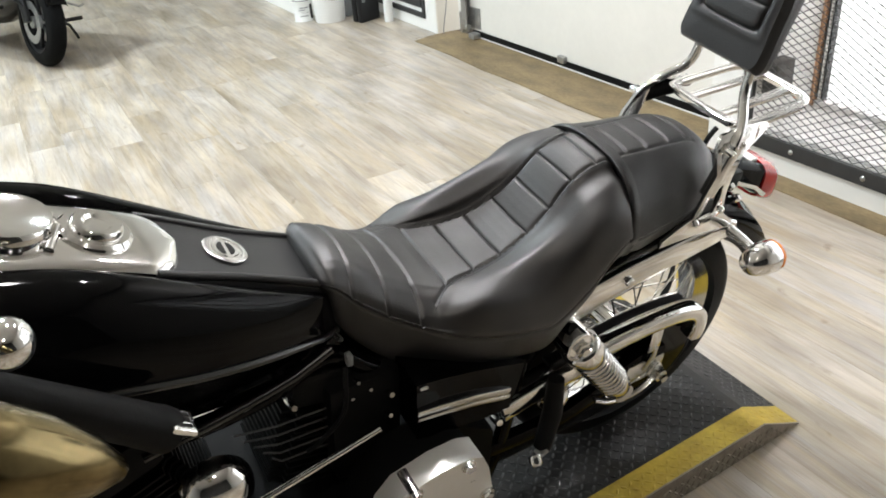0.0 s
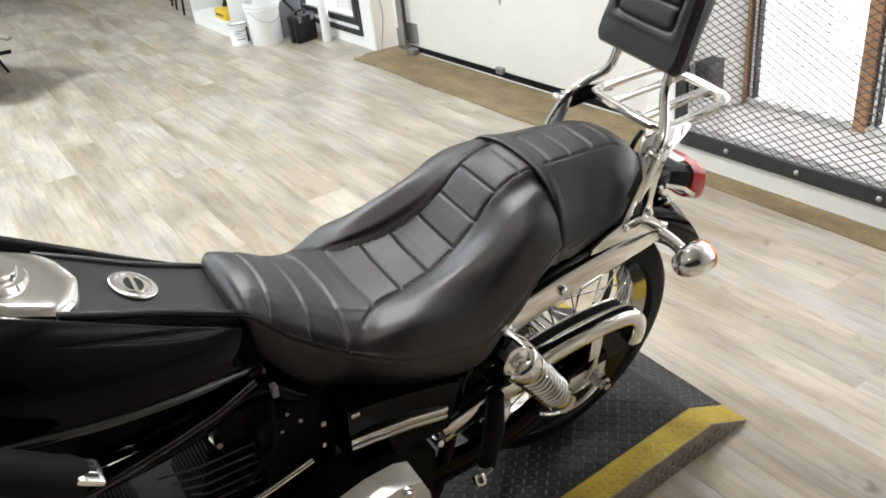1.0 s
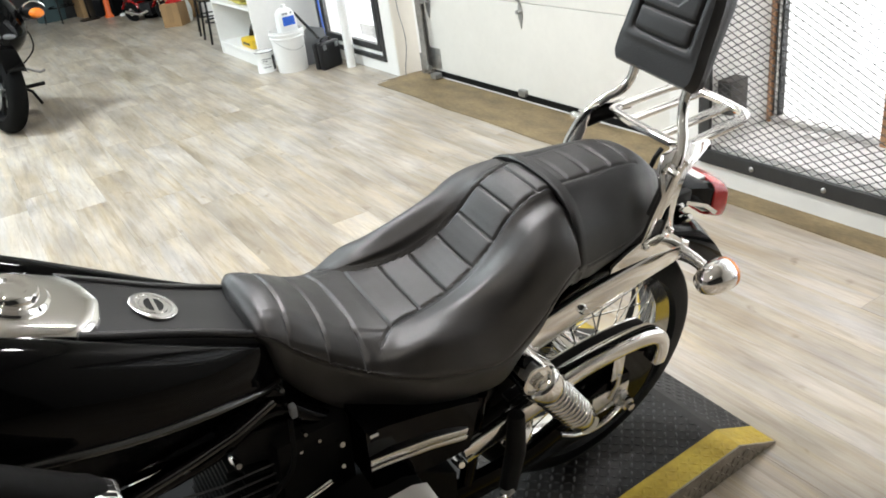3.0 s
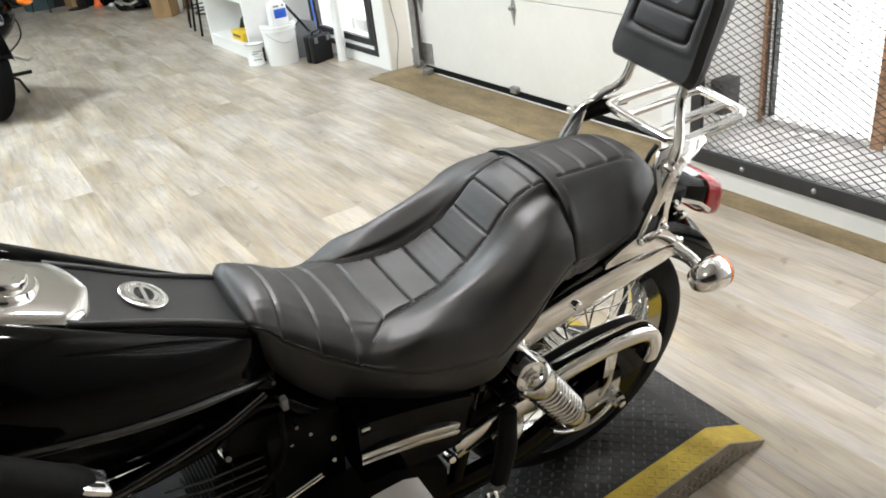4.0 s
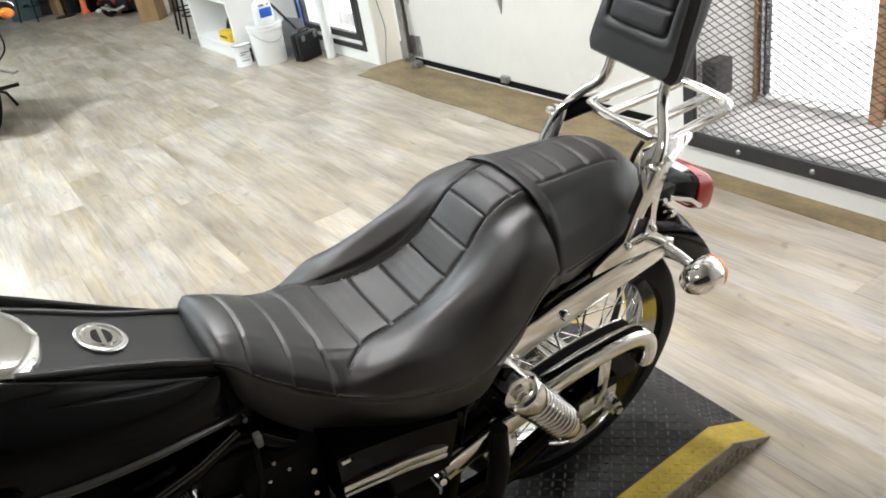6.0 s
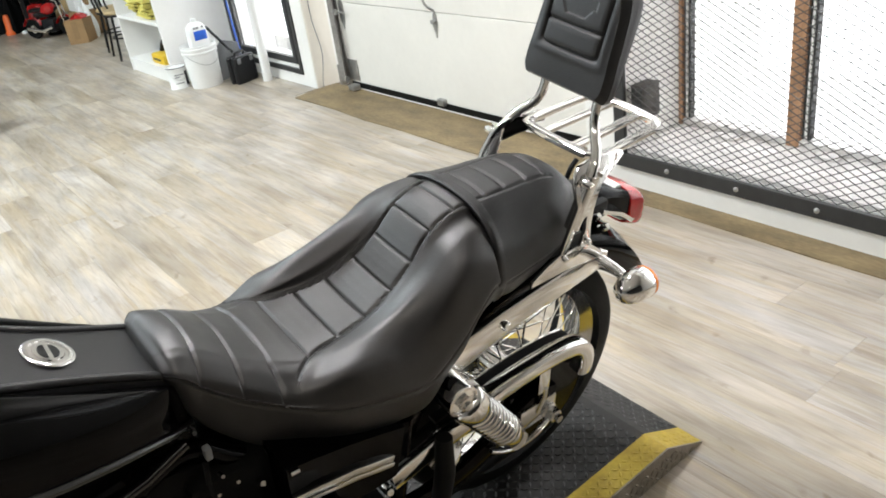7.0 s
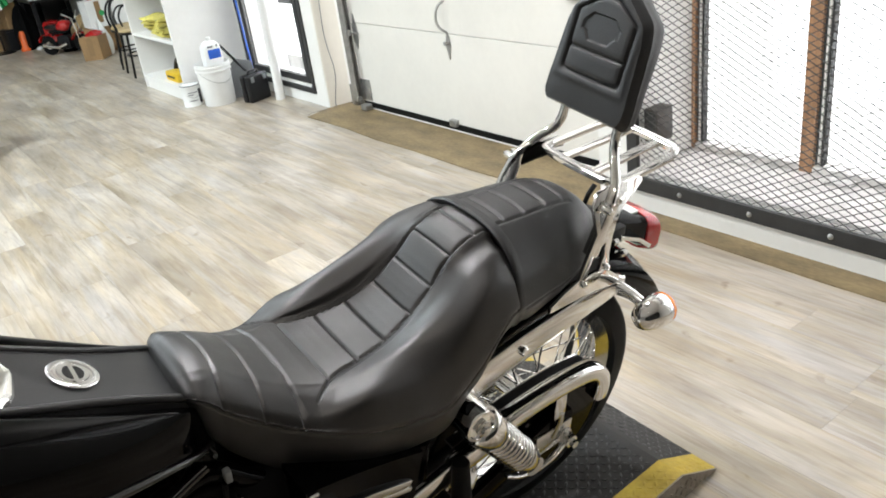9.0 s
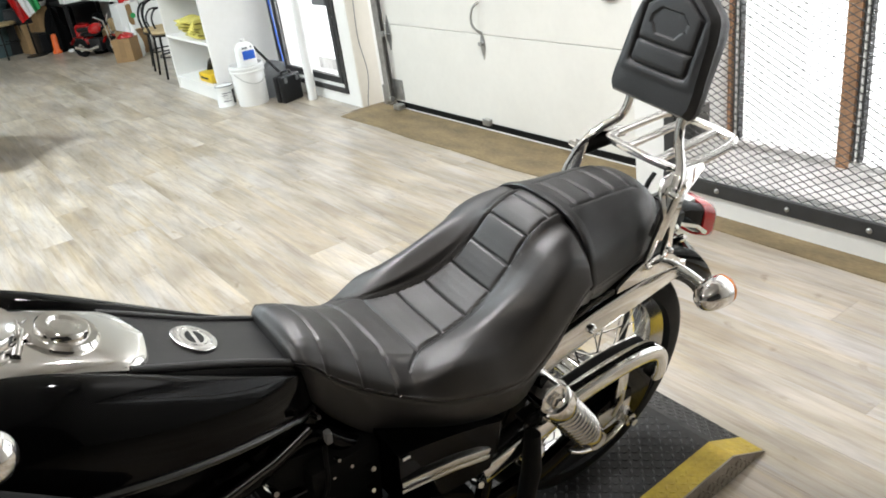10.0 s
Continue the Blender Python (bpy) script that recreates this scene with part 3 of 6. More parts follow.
def wheel(name, cx, cz, r_out, width, spokes, label):
    """A wire wheel about the y axis."""
    at = Matrix.Translation((cx, 0, cz)) @ Matrix.Rotation(radians(-90), 4, "X")
    rr = r_out - 0.070
    rim = part(name, revolve([(rr - 0.012, -0.03), (rr + 0.012, -0.052), (rr + 0.016, -0.05), (rr + 0.004, -0.028), (rr - 0.004, 0), (rr + 0.004, 0.028), (rr + 0.016, 0.05), (rr + 0.012, 0.052), (rr - 0.012, 0.03), (rr - 0.022, 0), (rr - 0.012, -0.03)], 64, None, at), CHROME, bike, label)
    prof = []
    for i in range(17):
        a = math.pi * (i / 16) - math.pi / 2
        prof.append((rr + 0.01 + (r_out - rr - 0.01) * max(math.cos(a), 0) ** 0.55, width * math.sin(a) * (1 if abs(math.sin(a)) < 0.9 else 0.95)))
    prof.append((rr + 0.004, 0.02))
    prof.append((rr + 0.004, -0.02))
    prof.append(prof[0])
    part("tyre", revolve(prof, 72, None, at), RUBBER, rim, "black road tyre")
    part("hub", revolve([(0.0, -0.075), (0.03, -0.075), (0.05, -0.06), (0.05, -0.05), (0.028, -0.04), (0.028, 0.04), (0.05, 0.05), (0.05, 0.06), (0.03, 0.075), (0, 0.075)], 32, None, at), CHROME, rim)
    for i in range(spokes):
        a = 2 * math.pi * i / spokes
        side = 1 if i % 2 else -1
        b = a + (0.42 if i % 4 < 2 else -0.42)
        p = (cx + 0.045 * math.cos(b), side * 0.052, cz + 0.045 * math.sin(b))
        q = (cx + (rr - 0.016) * math.cos(a), side * 0.012, cz + (rr - 0.016) * math.sin(a))
        part("spoke", rod(p, q, 0.0019, 6), CHROME, rim)
    return rim


wheel("rear_wheel", AX, AZ, TR, 0.068, 40, "chrome wire-spoked rear wheel")
wheel("front_wheel", AX - 1.55, 0.395, 0.290, 0.055, 40, "chrome wire-spoked front wheel")


def fender(name, cx, cz, r, a0, a1, half, mat_, label):
    rings = []
    for i in range(41):
        a = radians(a0 + (a1 - a0) * i / 40)
        ring = []
        prof = [(-half, -0.055), (-half * 0.97, -0.02), (-half * 0.8, 0.004), (-half * 0.4, 0.016), (0, 0.02), (half * 0.4, 0.016), (half * 0.8, 0.004), (half * 0.97, -0.02), (half, -0.055)]
        prof += [(y * 0.96, d - 0.006) for y, d in prof[::-1]]
        for y, d in prof:
            ring.append((cx + (r + d) * math.cos(a), y, cz + (r + d) * math.sin(a)))
        rings.append(ring)
    return part(name, loft(rings), mat_, bike, label)


fender("rear_fender", -0.046, 0.352, 0.366, 27, 165, 0.087, PAINT, "gloss black rear fender")
fender("front_fender", AX - 1.55, 0.395, 0.312, 20, 150, 0.072, PAINT, "gloss black front fender")

# --- seat ---
ztop = curve_of([-0.706, -0.70, -0.69, -0.672, -0.645, -0.60, -0.55, -0.50, -0.45, -0.40, -0.35, -0.30, -0.265, -0.24, -0.212, -0.19, -0.12, -0.06, -0.01, 0.02, 0.05, 0.075, 0.09, 0.10],
                [0.826, 0.840, 0.850, 0.853, 0.841, 0.806, 0.775, 0.758, 0.752, 0.755, 0.774, 0.812, 0.850, 0.864, 0.871, 0.873, 0.869, 0.866, 0.860, 0.848, 0.824, 0.797, 0.774, 0.748])
seam = curve_of([-0.60, -0.555, -0.53, -0.504, -0.447, -0.394, -0.343, -0.302, -0.263, -0.214, -0.18], [0.15, 0.118, 0.098, 0.079, 0.0640, 0.0565, 0.0515, 0.0490, 0.0470, 0.0460, 0.046])
wide = curve_of([-0.706, -0.70, -0.69, -0.66, -0.606, -0.556, -0.50, -0.43, -0.36, -0.30, -0.25, -0.19, -0.12, -0.06, -0.02, 0.02, 0.05, 0.075, 0.09, 0.10], [0.050, 0.062, 0.075, 0.088, 0.108, 0.130, 0.152, 0.163, 0.162, 0.156, 0.149, 0.138, 0.124, 0.114, 0.103, 0.087, 0.069, 0.048, 0.030, 0.012])
pipe = curve_of([-0.706, -0.70, -0.69, -0.651, -0.61, -0.57, -0.53, -0.49, -0.41, -0.352, -0.307, -0.27, -0.24, -0.20, -0.178, -0.10, 0.0, 0.05, 0.10], [0.812, 0.826, 0.828, 0.789, 0.755, 0.732, 0.714, 0.701, 0.680, 0.669, 0.690, 0.716, 0.744, 0.768, 0.760, 0.750, 0.746, 0.742, 0.732])
zlow = curve_of([-0.706, -0.694, -0.68, -0.667, -0.64, -0.597, -0.535, -0.466, -0.406, -0.338, -0.305, -0.27, -0.239, -0.20, -0.15, -0.10, -0.04, 0.03, 0.10], [0.800, 0.790, 0.749, 0.723, 0.688, 0.650, 0.637, 0.627, 0.617, 0.616, 0.648, 0.672, 0.712, 0.730, 0.716, 0.716, 0.722, 0.724, 0.720])
crest = curve_of([-0.70, -0.66, -0.60, -0.55, -0.519, -0.466, -0.41, -0.345, -0.30, -0.265, -0.23, -0.18], [0.793, 0.808, 0.782, 0.766, 0.764, 0.774, 0.790, 0.811, 0.828, 0.843, 0.853, 0.856])
crest_worn = curve_of([-0.70, -0.66, -0.60, -0.55, -0.50, -0.45, -0.41, -0.345, -0.30, -0.265, -0.23, -0.18], [0.793, 0.808, 0.785, 0.770, 0.760, 0.762, 0.767, 0.786, 0.810, 0.836, 0.848, 0.849])
rim = curve_of([-0.70, -0.60, -0.55, -0.50, -0.464, -0.42, -0.383, -0.342, -0.31, -0.28, -0.25, -0.18], [0.79, 0.77, 0.758, 0.755, 0.752, 0.741, 0.732, 0.742, 0.770, 0.800, 0.815, 0.812])
LINES = [-0.504, -0.447, -0.394, -0.343, -0.302, -0.263, -0.214]
FRONT = [-0.648, -0.601, -0.556]
REAR = [-0.150, -0.106, -0.058, -0.016]


def bump_at(d, w):
    return math.exp(-(d / w) ** 2)


def skin_half(x, n=64, bolster=None):
    """Half section of the seat, from the top middle over the shoulder and the piping to the lower edge."""
    zt, w, zp, zb = ztop(x), wide(x), pipe(x), zlow(x)
    if x > -0.178:
        k = [(-0.4 * w, zt - 0.004), (0, zt), (0.40 * w, zt - 0.004), (0.70 * w, zt - 0.19 * (zt - zp)), (0.90 * w, zt - 0.5 * (zt - zp)), (w, zp + 0.12 * (zt - zp)), (w, zp), (w - 0.012, zb), (w - 0.03, zb - 0.03)]
    else:
        s, zs, ze = min(seam(x), 0.56 * w), (bolster or crest)(x), rim(x)
        k = [(-s, zt - 0.001), (0, zt), (s, zt + 0.12 * (zs - zt)), (0.35 * (0.66 * w) + 0.65 * s, zt + 0.66 * (zs - zt)), (0.66 * w, zs), (0.87 * w, 0.25 * zs + 0.75 * ze), (0.975 * w, 0.45 * ze + 0.55 * zp), (w, zp), (w - 0.012, zb), (w - 0.036, zb - 0.03)]
        d = zt - zp
        f = [(-0.45 * w, zt - 0.1 * d), (0, zt), (0.45 * w, zt - 0.10 * d), (0.58 * w, zt - 0.18 * d), (0.72 * w, zt - 0.30 * d), (0.90 * w, zt - 0.58 * d), (0.985 * w, zt - 0.85 * d), (w, zp), (w - 0.016, zb), (w - 0.04, zb - 0.03)]
        t = min(max((x + 0.575) / 0.10, 0), 1)
        t = t * t * (3 - 2 * t)
        k = [(a[0] * t + b[0] * (1 - t), a[1] * t + b[1] * (1 - t)) for a, b in zip(k, f)]
    pts = smooth_path([(y, z, 0) for y, z in k], 24)[24:-24]
    d = np.r_[0, np.cumsum([(b - a).length for a, b in zip(pts, pts[1:])])]
    at = np.linspace(0, d[-1], n + 1)
    return np.c_[np.interp(at, d, [p[0] for p in pts]), np.interp(at, d, [p[1] for p in pts])]


def seat_ring(x, n=104):
    """The section with its stitched grooves and panels."""
    w, zp, s = wide(x), pipe(x), seam(x)
    pil = x > -0.178
    slope = (ztop(x + 0.004) - ztop(x - 0.004)) / 0.008
    st = math.sqrt(1 + slope * slope)
    out = []
    for bolster in (crest, crest_worn):
        half = []
        for y, z in skin_half(x, n, bolster):
            dz = -0.007 * max(0.0, (x + 0.203) / 0.017) ** 2 if not pil else 0.0
            if z > zp + 0.004:
                if pil:
                    if y < 0.048:
                        for lx in REAR:
                            dz -= 0.0028 * bump_at(x - lx + 0.8 * y * y, 0.0030) * min(1, (0.048 - y) / 0.008)
                    if x < 0.0:
                        dz -= 0.0022 * bump_at(y - 0.048, 0.0028)
                else:
                    if x > -0.56 and y < s:
                        for lx in LINES:
                            dz -= 0.0034 * bump_at((x - lx) * st, 0.0021) * min(1, (s - y) / 0.004 + 0.3)
                        near = min(abs(x - lx) for lx in LINES)
                        dz += 0.0018 * min(1, near * st / 0.020) * max(0, 1 - (y / s) ** 6)
                    if x > -0.538:
                        dz -= 0.0034 * bump_at(y - s, 0.0021)
                        dz += 0.0009 * bump_at(y - s - 0.012, 0.010)
                    if x < -0.52:
                        for lx in FRONT:
                            dz -= 0.0032 * bump_at(x - lx - 0.02 * (y / w) ** 2 * -0.65, 0.0021)
            inset = 0.0028 * bump_at(z - zp, 0.0026) if abs(y - w) < 0.02 else 0.0
            half.append((max(y - inset, 0), z + dz / st, x - dz * slope / st))
        out.append(half)
    return [(u, y, z) for y, z, u in out[0]] + [(u, -y, z) for y, z, u in out[1][:0:-1]]


def seat_mesh(x0, x1, step):
    return loft([seat_ring(x) for x in np.arange(x0, x1 + step / 2, step)])


seat = part("rider_seat", seat_mesh(-0.706, -0.186, 0.0016), LEATHER, bike, "black leather rider seat with stitched cross panels")
part("pillion_seat", seat_mesh(-0.1775, 0.0985, 0.0024), PILL, bike, "black leather pillion seat with stitched ribs")


def over_seat(x, y, lift):
    """A point on the seat's skin."""
    h = skin_half(x, 60, crest_worn if y < 0 else crest)
    return Vector((x, y, float(np.interp(abs(y), h[:40, 0], h[:40, 1])) + lift))


for sgn in (-1, 1):
    bm = bmesh.new()
    pts = [over_seat(x, sgn * (seam(x) + 0.005), 0.0004) for x in np.arange(-0.545, -0.2, 0.009)]
    for a, b in zip(pts, pts[1:]):
        rod(a.lerp(b, 0.15), a.lerp(b, 0.85), 0.0008, 5, bm)
    tagged(part("stitching", bm, THREAD, seat, "black seam stitching"), kind="stuff")
# piped front edge of the pillion seat, lying over the rider seat
line = [(-y, z) for y, z in skin_half(-0.177, 60)[::-1]] + [(y, z) for y, z in skin_half(-0.177, 60)[1:]]
rings = []
for y, z in line:
    x = -0.180 - 0.010 * (y / 0.136) ** 2
    rings.append([(x - 0.006, y * 0.99, z - 0.007), (x - 0.0075, y * 1.016, z + 0.001), (x - 0.004, y * 1.024, z + 0.0034), (x + 0.002, y * 1.022, z + 0.0030), (x + 0.012, y * 1.004, z + 0.0006), (x + 0.014, y * 0.97, z - 0.006)])
part("seat_strap", loft(rings), PILL, bike, "black leather band across the seat joint")
part("seat_base", slab([(-0.62, 0.71), (-0.55, 0.66), (-0.43, 0.615), (-0.34, 0.63), (-0.25, 0.68), (-0.1, 0.705), (0.05, 0.705), (0.05, 0.73), (-0.2, 0.73), (-0.6, 0.74)], "y", -0.085, 0.085, 0.01), PLASTIC, bike)

# --- fuel tank ---
con = curve_of([-1.25, -1.18, -1.10, -1.023, -0.963, -0.871, -0.786, -0.709, -0.68], [0.965, 0.995, 1.006, 0.987, 0.962, 0.914, 0.868, 0.828, 0.812])
tw = curve_of([-1.25, -1.2, -1.1, -1.0, -0.875, -0.82, -0.75, -0.70, -0.675], [0.085, 0.135, 0.165, 0.162, 0.142, 0.128, 0.104, 0.080, 0.06])
tc_ = curve_of([-1.25, -1.1, -1.0, -0.875, -0.80, -0.75, -0.70, -0.675], [0.88, 0.895, 0.873, 0.822, 0.792, 0.772, 0.748, 0.735])
tb = curve_of([-1.25, -1.1, -0.95, -0.83, -0.72, -0.675], [0.80, 0.70, 0.672, 0.668, 0.685, 0.71])
rings = []
for x in np.linspace(-1.25, -0.677, 90):
    c, w, cr, b = con(x), tw(x), tc_(x), tb(x)
    k = min(max((-0.72 - x) / 0.26, 0), 1)
    e = 0.030 * k - 0.007
    half = [(0.0, c - 0.022), (0.045, c - 0.020), (0.058, c - 0.012), (0.066, c - 0.004 + 0.3 * e), (0.078, c + 0.7 * e)]
    half = [(min(y, w - 0.004), z) for y, z in half]
    wm = max(w, 0.05)
    q = min(0.078, wm - 0.004)
    for i in range(1, 19):
        a = i / 19 * math.pi / 2
        half.append((q + (wm - q) * math.sin(a), cr + 0.004 + (c + 0.7 * e - cr - 0.004) * math.cos(a) ** 0.95 + 0.22 * e * math.sin(min(a * 3.2, math.pi))))
    half += [(w + 0.002, cr + 0.003), (w + 0.004, cr), (w + 0.001, cr - 0.004), (w - 0.008, cr - 0.012)]
    for i in range(1, 8):
        u = i / 8
        half.append(((w - 0.008) * (1 - u) + 0.075 * u, (cr - 0.012) * (1 - u) + b * u + 0.012 * math.sin(math.pi * u)))
    half += [(0.06, b - 0.006), (0.0, b - 0.006)]
    rings.append([(x, -y, z) for y, z in half] + [(x, y, z) for y, z in half[-2:0:-1]])
tank = part("fuel_tank", loft(rings), PAINT, bike, "gloss black teardrop fuel tank")
for s in (-1, 1):
    part("tank_seam", tube([(x, s * (tw(x) + 0.003), tc_(x)) for x in np.linspace(-1.2, -0.682, 40)], 0.0062, 12), BEAD, tank, "gloss black seam bead")
    part("tank_lower_lip", tube([(-0.98, s * 0.10, 0.667), (-0.90, s * 0.10, 0.679), (-0.83, s * 0.10, 0.692), (-0.76, s * 0.098, 0.708), (-0.70, s * 0.09, 0.727)], 0.007, 12), BEAD, tank, "gloss black lower lip")
cw = curve_of([-0.90, -0.871, -0.786, -0.709, -0.68], [0.066, 0.064, 0.056, 0.058, 0.06])
rings = []
for x in np.linspace(-0.90, -0.682, 40):
    c, w = con(x), cw(x)
    prof = [(-w - 0.004, -0.020), (-w - 0.003, -0.004), (-w, 0.003), (-w + 0.005, 0.0062), (-w + 0.012, 0.0058), (-w * 0.4, 0.0066), (0, 0.0072), (w * 0.4, 0.0066), (w - 0.012, 0.0058), (w - 0.005, 0.0062), (w, 0.003), (w + 0.003, -0.004), (w + 0.004, -0.020)]
    rings.append([(x, y, c + d) for y, d in prof])
console = part("tank_console", loft(rings), CONSOLE, bike, "satin black tank console strip")
for sg in (-1, 1):
    part("console_rim", tube([(x, sg * (cw(x) - 0.001), con(x) + 0.0045) for x in np.linspace(-0.898, -0.684, 30)], 0.0058, 12), CONSOLE, console, "rounded raised console rim")
nrm = Vector((-(con(-0.79) - con(-0.815)), 0, 0.025)).normalized()
bp = Vector((-0.803, 0, con(-0.803) + 0.008))
badge_pose = aim(bp, bp + nrm)
badge = part("badge", revolve([(0.0, 0), (0.031, 0), (0.031, 0.002), (0.029, 0.0035), (0.024, 0.0035), (0.0225, 0.0022), (0.019, 0.0022), (0.018, 0.0036), (0.0, 0.0038)], 48, None, badge_pose), SATIN, console, "round polished badge with dark insets")
for sg in (-1, 1):
    pts = [(0.0135 * math.cos(a), sg * (0.003 + 0.0095 * math.sin(a))) for a in np.linspace(0, math.pi, 14)]
    own = slab(pts, "z", 0.0036, 0.0043)
    own.transform(badge_pose)
    part("inset", own, BLACKP, badge, "dark inset")
own = revolve([(0.0245, 0.0030), (0.0285, 0.0036), (0.0285, 0.0030), (0.0245, 0.0030)], 48, None, badge_pose)
part("inset", own, GREY, badge, "grey lettered ring without letters")

# chrome dash with fuel cap
rings = []
for x in np.linspace(-1.16, -0.862, 50):
    u = max(0.0, (x + 0.90) / 0.038)
    w = 0.0665 * math.sqrt(max(1 - u * u, 0.02)) if x > -0.90 else 0.0665 + 0.004 * min(1, (-0.9 - x) / 0.2)
    c = con(x) + 0.006
    prof = [(-w, -0.014), (-w, 0.0), (-w + 0.004, 0.005), (-w * 0.8, 0.008), (-w * 0.5, 0.010), (0, 0.011), (w * 0.5, 0.010), (w * 0.8, 0.008), (w - 0.004, 0.005), (w, 0.0), (w, -0.014)]
    rings.append([(x, y, c + d) for y, d in prof])
dash = part("dash_panel", loft(rings), CHROME, bike, "chrome tank dash panel")
cp_ = Vector((-0.948, 0, con(-0.948) + 0.015))
cn = Vector((-(con(-0.93) - con(-0.966)), 0, 0.036)).normalized()
cap = part("fuel_cap", revolve([(0.0, 0), (0.043, 0), (0.043, 0.004), (0.039, 0.008), (0.031, 0.008), (0.030, 0.013), (0.027, 0.016), (0.018, 0.0155), (0.014, 0.012), (0, 0.012)], 48, None, aim(cp_, cp_ + cn)), CHROME, dash, "round chrome fuel cap")
gp = Vector((-1.035, 0, con(-1.035) + 0.014))
part("gauge", revolve([(0.0, 0), (0.05, 0), (0.05, 0.016), (0.046, 0.022), (0.042, 0.020), (0, 0.019)], 48, None, aim(gp, gp + Vector((0.35, 0, 1)))), CHROME, dash, "round gauge with a chrome bezel")
part("dash_rib", tube([(-1.0, -0.045, con(-1.0) + 0.016), (-0.985, 0, con(-0.985) + 0.019), (-1.0, 0.045, con(-1.0) + 0.016)], 0.006, 10), CHROME, dash)

# --- frame, engine, side cover ---
part("frame_rail", tube(smooth_path([(-1.15, -0.06, 0.66), (-0.93, -0.075, 0.655), (-0.80, -0.075, 0.665), (-0.70, -0.075, 0.70), (-0.62, -0.09, 0.64), (-0.45, -0.10, 0.56), (-0.28, -0.105, 0.61)]), 0.015), PAINT, bike, "gloss black frame tube")
part("frame_rail", tube(smooth_path([(-1.15, 0.06, 0.66), (-0.93, 0.075, 0.655), (-0.70, 0.075, 0.70), (-0.62, 0.09, 0.64), (-0.45, 0.10, 0.56), (-0.28, 0.105, 0.61)]), 0.015), PAINT, bike, "gloss black frame tube")
part("cradle_tube", tube(smooth_path([(-1.28, -0.03, 0.78), (-1.22, -0.07, 0.45), (-1.12, -0.10, 0.20), (-0.9, -0.11, 0.17), (-0.5, -0.11, 0.18), (-0.40, -0.10, 0.28), (-0.36, -0.10, 0.55)]), 0.015), PAINT, bike)
part("cradle_tube", tube(smooth_path([(-1.28, 0.03, 0.78), (-1.22, 0.07, 0.45), (-1.12, 0.10, 0.20), (-0.9, 0.11, 0.17), (-0.5, 0.11, 0.18), (-0.40, 0.10, 0.28), (-0.36, 0.10, 0.55)]), 0.015), PAINT, bike)
part("crankcase", slab([(-1.08, 0.19), (-1.05, 0.36), (-0.95, 0.42), (-0.72, 0.42), (-0.50, 0.46), (-0.42, 0.40), (-0.42, 0.20), (-0.6, 0.17), (-1.0, 0.17)], "y", -0.12, 0.13, 0.02), ENGINE, bike, "black engine case")


def cylinder(cx, cz, lean):
    m = Matrix.Translation((cx, 0, cz)) @ Matrix.Rotation(radians(lean), 4, "Y")
    barrel = part("cylinder", revolve([(0.0, 0), (0.062, 0), (0.062, 0.19), (0.0, 0.19)], 32, None, m), ENGINE, bike, "black finned engine cylinder")
    for i in range(11):
        own = box(-0.082, 0.082, -0.086, 0.086, 0.012 + i * 0.0155, 0.0165 + i * 0.0155)
        vert = [e for e in own.edges if abs(e.verts[0].co.z - e.verts[1].co.z) > 0.001]
        bmesh.ops.bevel(own, geom=vert, offset=0.02, segments=3, affect="EDGES")
        own.transform(m)
        part("fin", own, ENGINE, barrel)
    own = box(-0.085, 0.085, -0.09, 0.09, 0.19, 0.26, 0.02)
    own.transform(m)
    part("rocker_cover", own, ENGINE, barrel, "black rocker cover")


cylinder(-0.745, 0.42, 15)
cylinder(-0.955, 0.42, -22)
for i in range(5):
    x = -0.66 - 0.02 * i
    part("fin_edge", tube([(-0.86 + 0.012 * i, -0.098, 0.636 - i * 0.021), (-0.80, -0.104, 0.628 - i * 0.021), (-0.70 - 0.004 * i, -0.096, 0.612 - i * 0.021)], 0.0017, 6), FIN, bike, "bright machined fin edge")

prim_out = [(-0.690, 0.500), (-0.664, 0.530), (-0.60, 0.547), (-0.550, 0.547), (-0.525, 0.535), (-0.512, 0.50), (-0.50, 0.43), (-0.50, 0.33), (-0.56, 0.24), (-0.68, 0.215), (-0.85, 0.19), (-1.0, 0.20), (-1.08, 0.24), (-1.08, 0.32), (-1.0, 0.36), (-0.86, 0.36), (-0.74, 0.40), (-0.705, 0.47)]
prim = part("primary_cover", slab(prim_out, "y", -0.240, -0.196, 0.010), COVER, bike, "polished aluminium primary cover")
part("inner_primary", slab([(x, z - 0.014) for x, z in prim_out], "y", -0.196, -0.122, 0.004), ENGINE, bike, "black inner primary case")
for x, z in ((-0.645, 0.525), (-0.552, 0.532), (-0.512, 0.43), (-0.56, 0.26), (-0.72, 0.415), (-1.0, 0.345), (-1.05, 0.25), (-0.82, 0.18)):
    part("cover_bolt", rod((x, -0.250, z), (x, -0.20, z), 0.0085, 12), CHROME, prim, "chrome cover bolt")
    part("bolt_boss", rod((x, -0.244, z), (x, -0.20, z), 0.013, 14), SATIN, prim)
part("derby_cover", revolve([(0.0, 0.018), (0.05, 0.016), (0.075, 0.008), (0.08, 0), (0, 0)], 40, None, aim((-0.66, -0.240, 0.36), (-0.66, -1, 0.36))), CHROME, prim, "round chrome derby cover")
part("horn_cover", revolve([(0.0, 0.045), (0.02, 0.043), (0.04, 0.034), (0.052, 0.018), (0.055, 0), (0.0, 0)], 36, None, aim((-0.90, -0.10, 0.545), (-0.90, -0.7, 0.69))), CHROME, bike, "domed chrome horn cover")
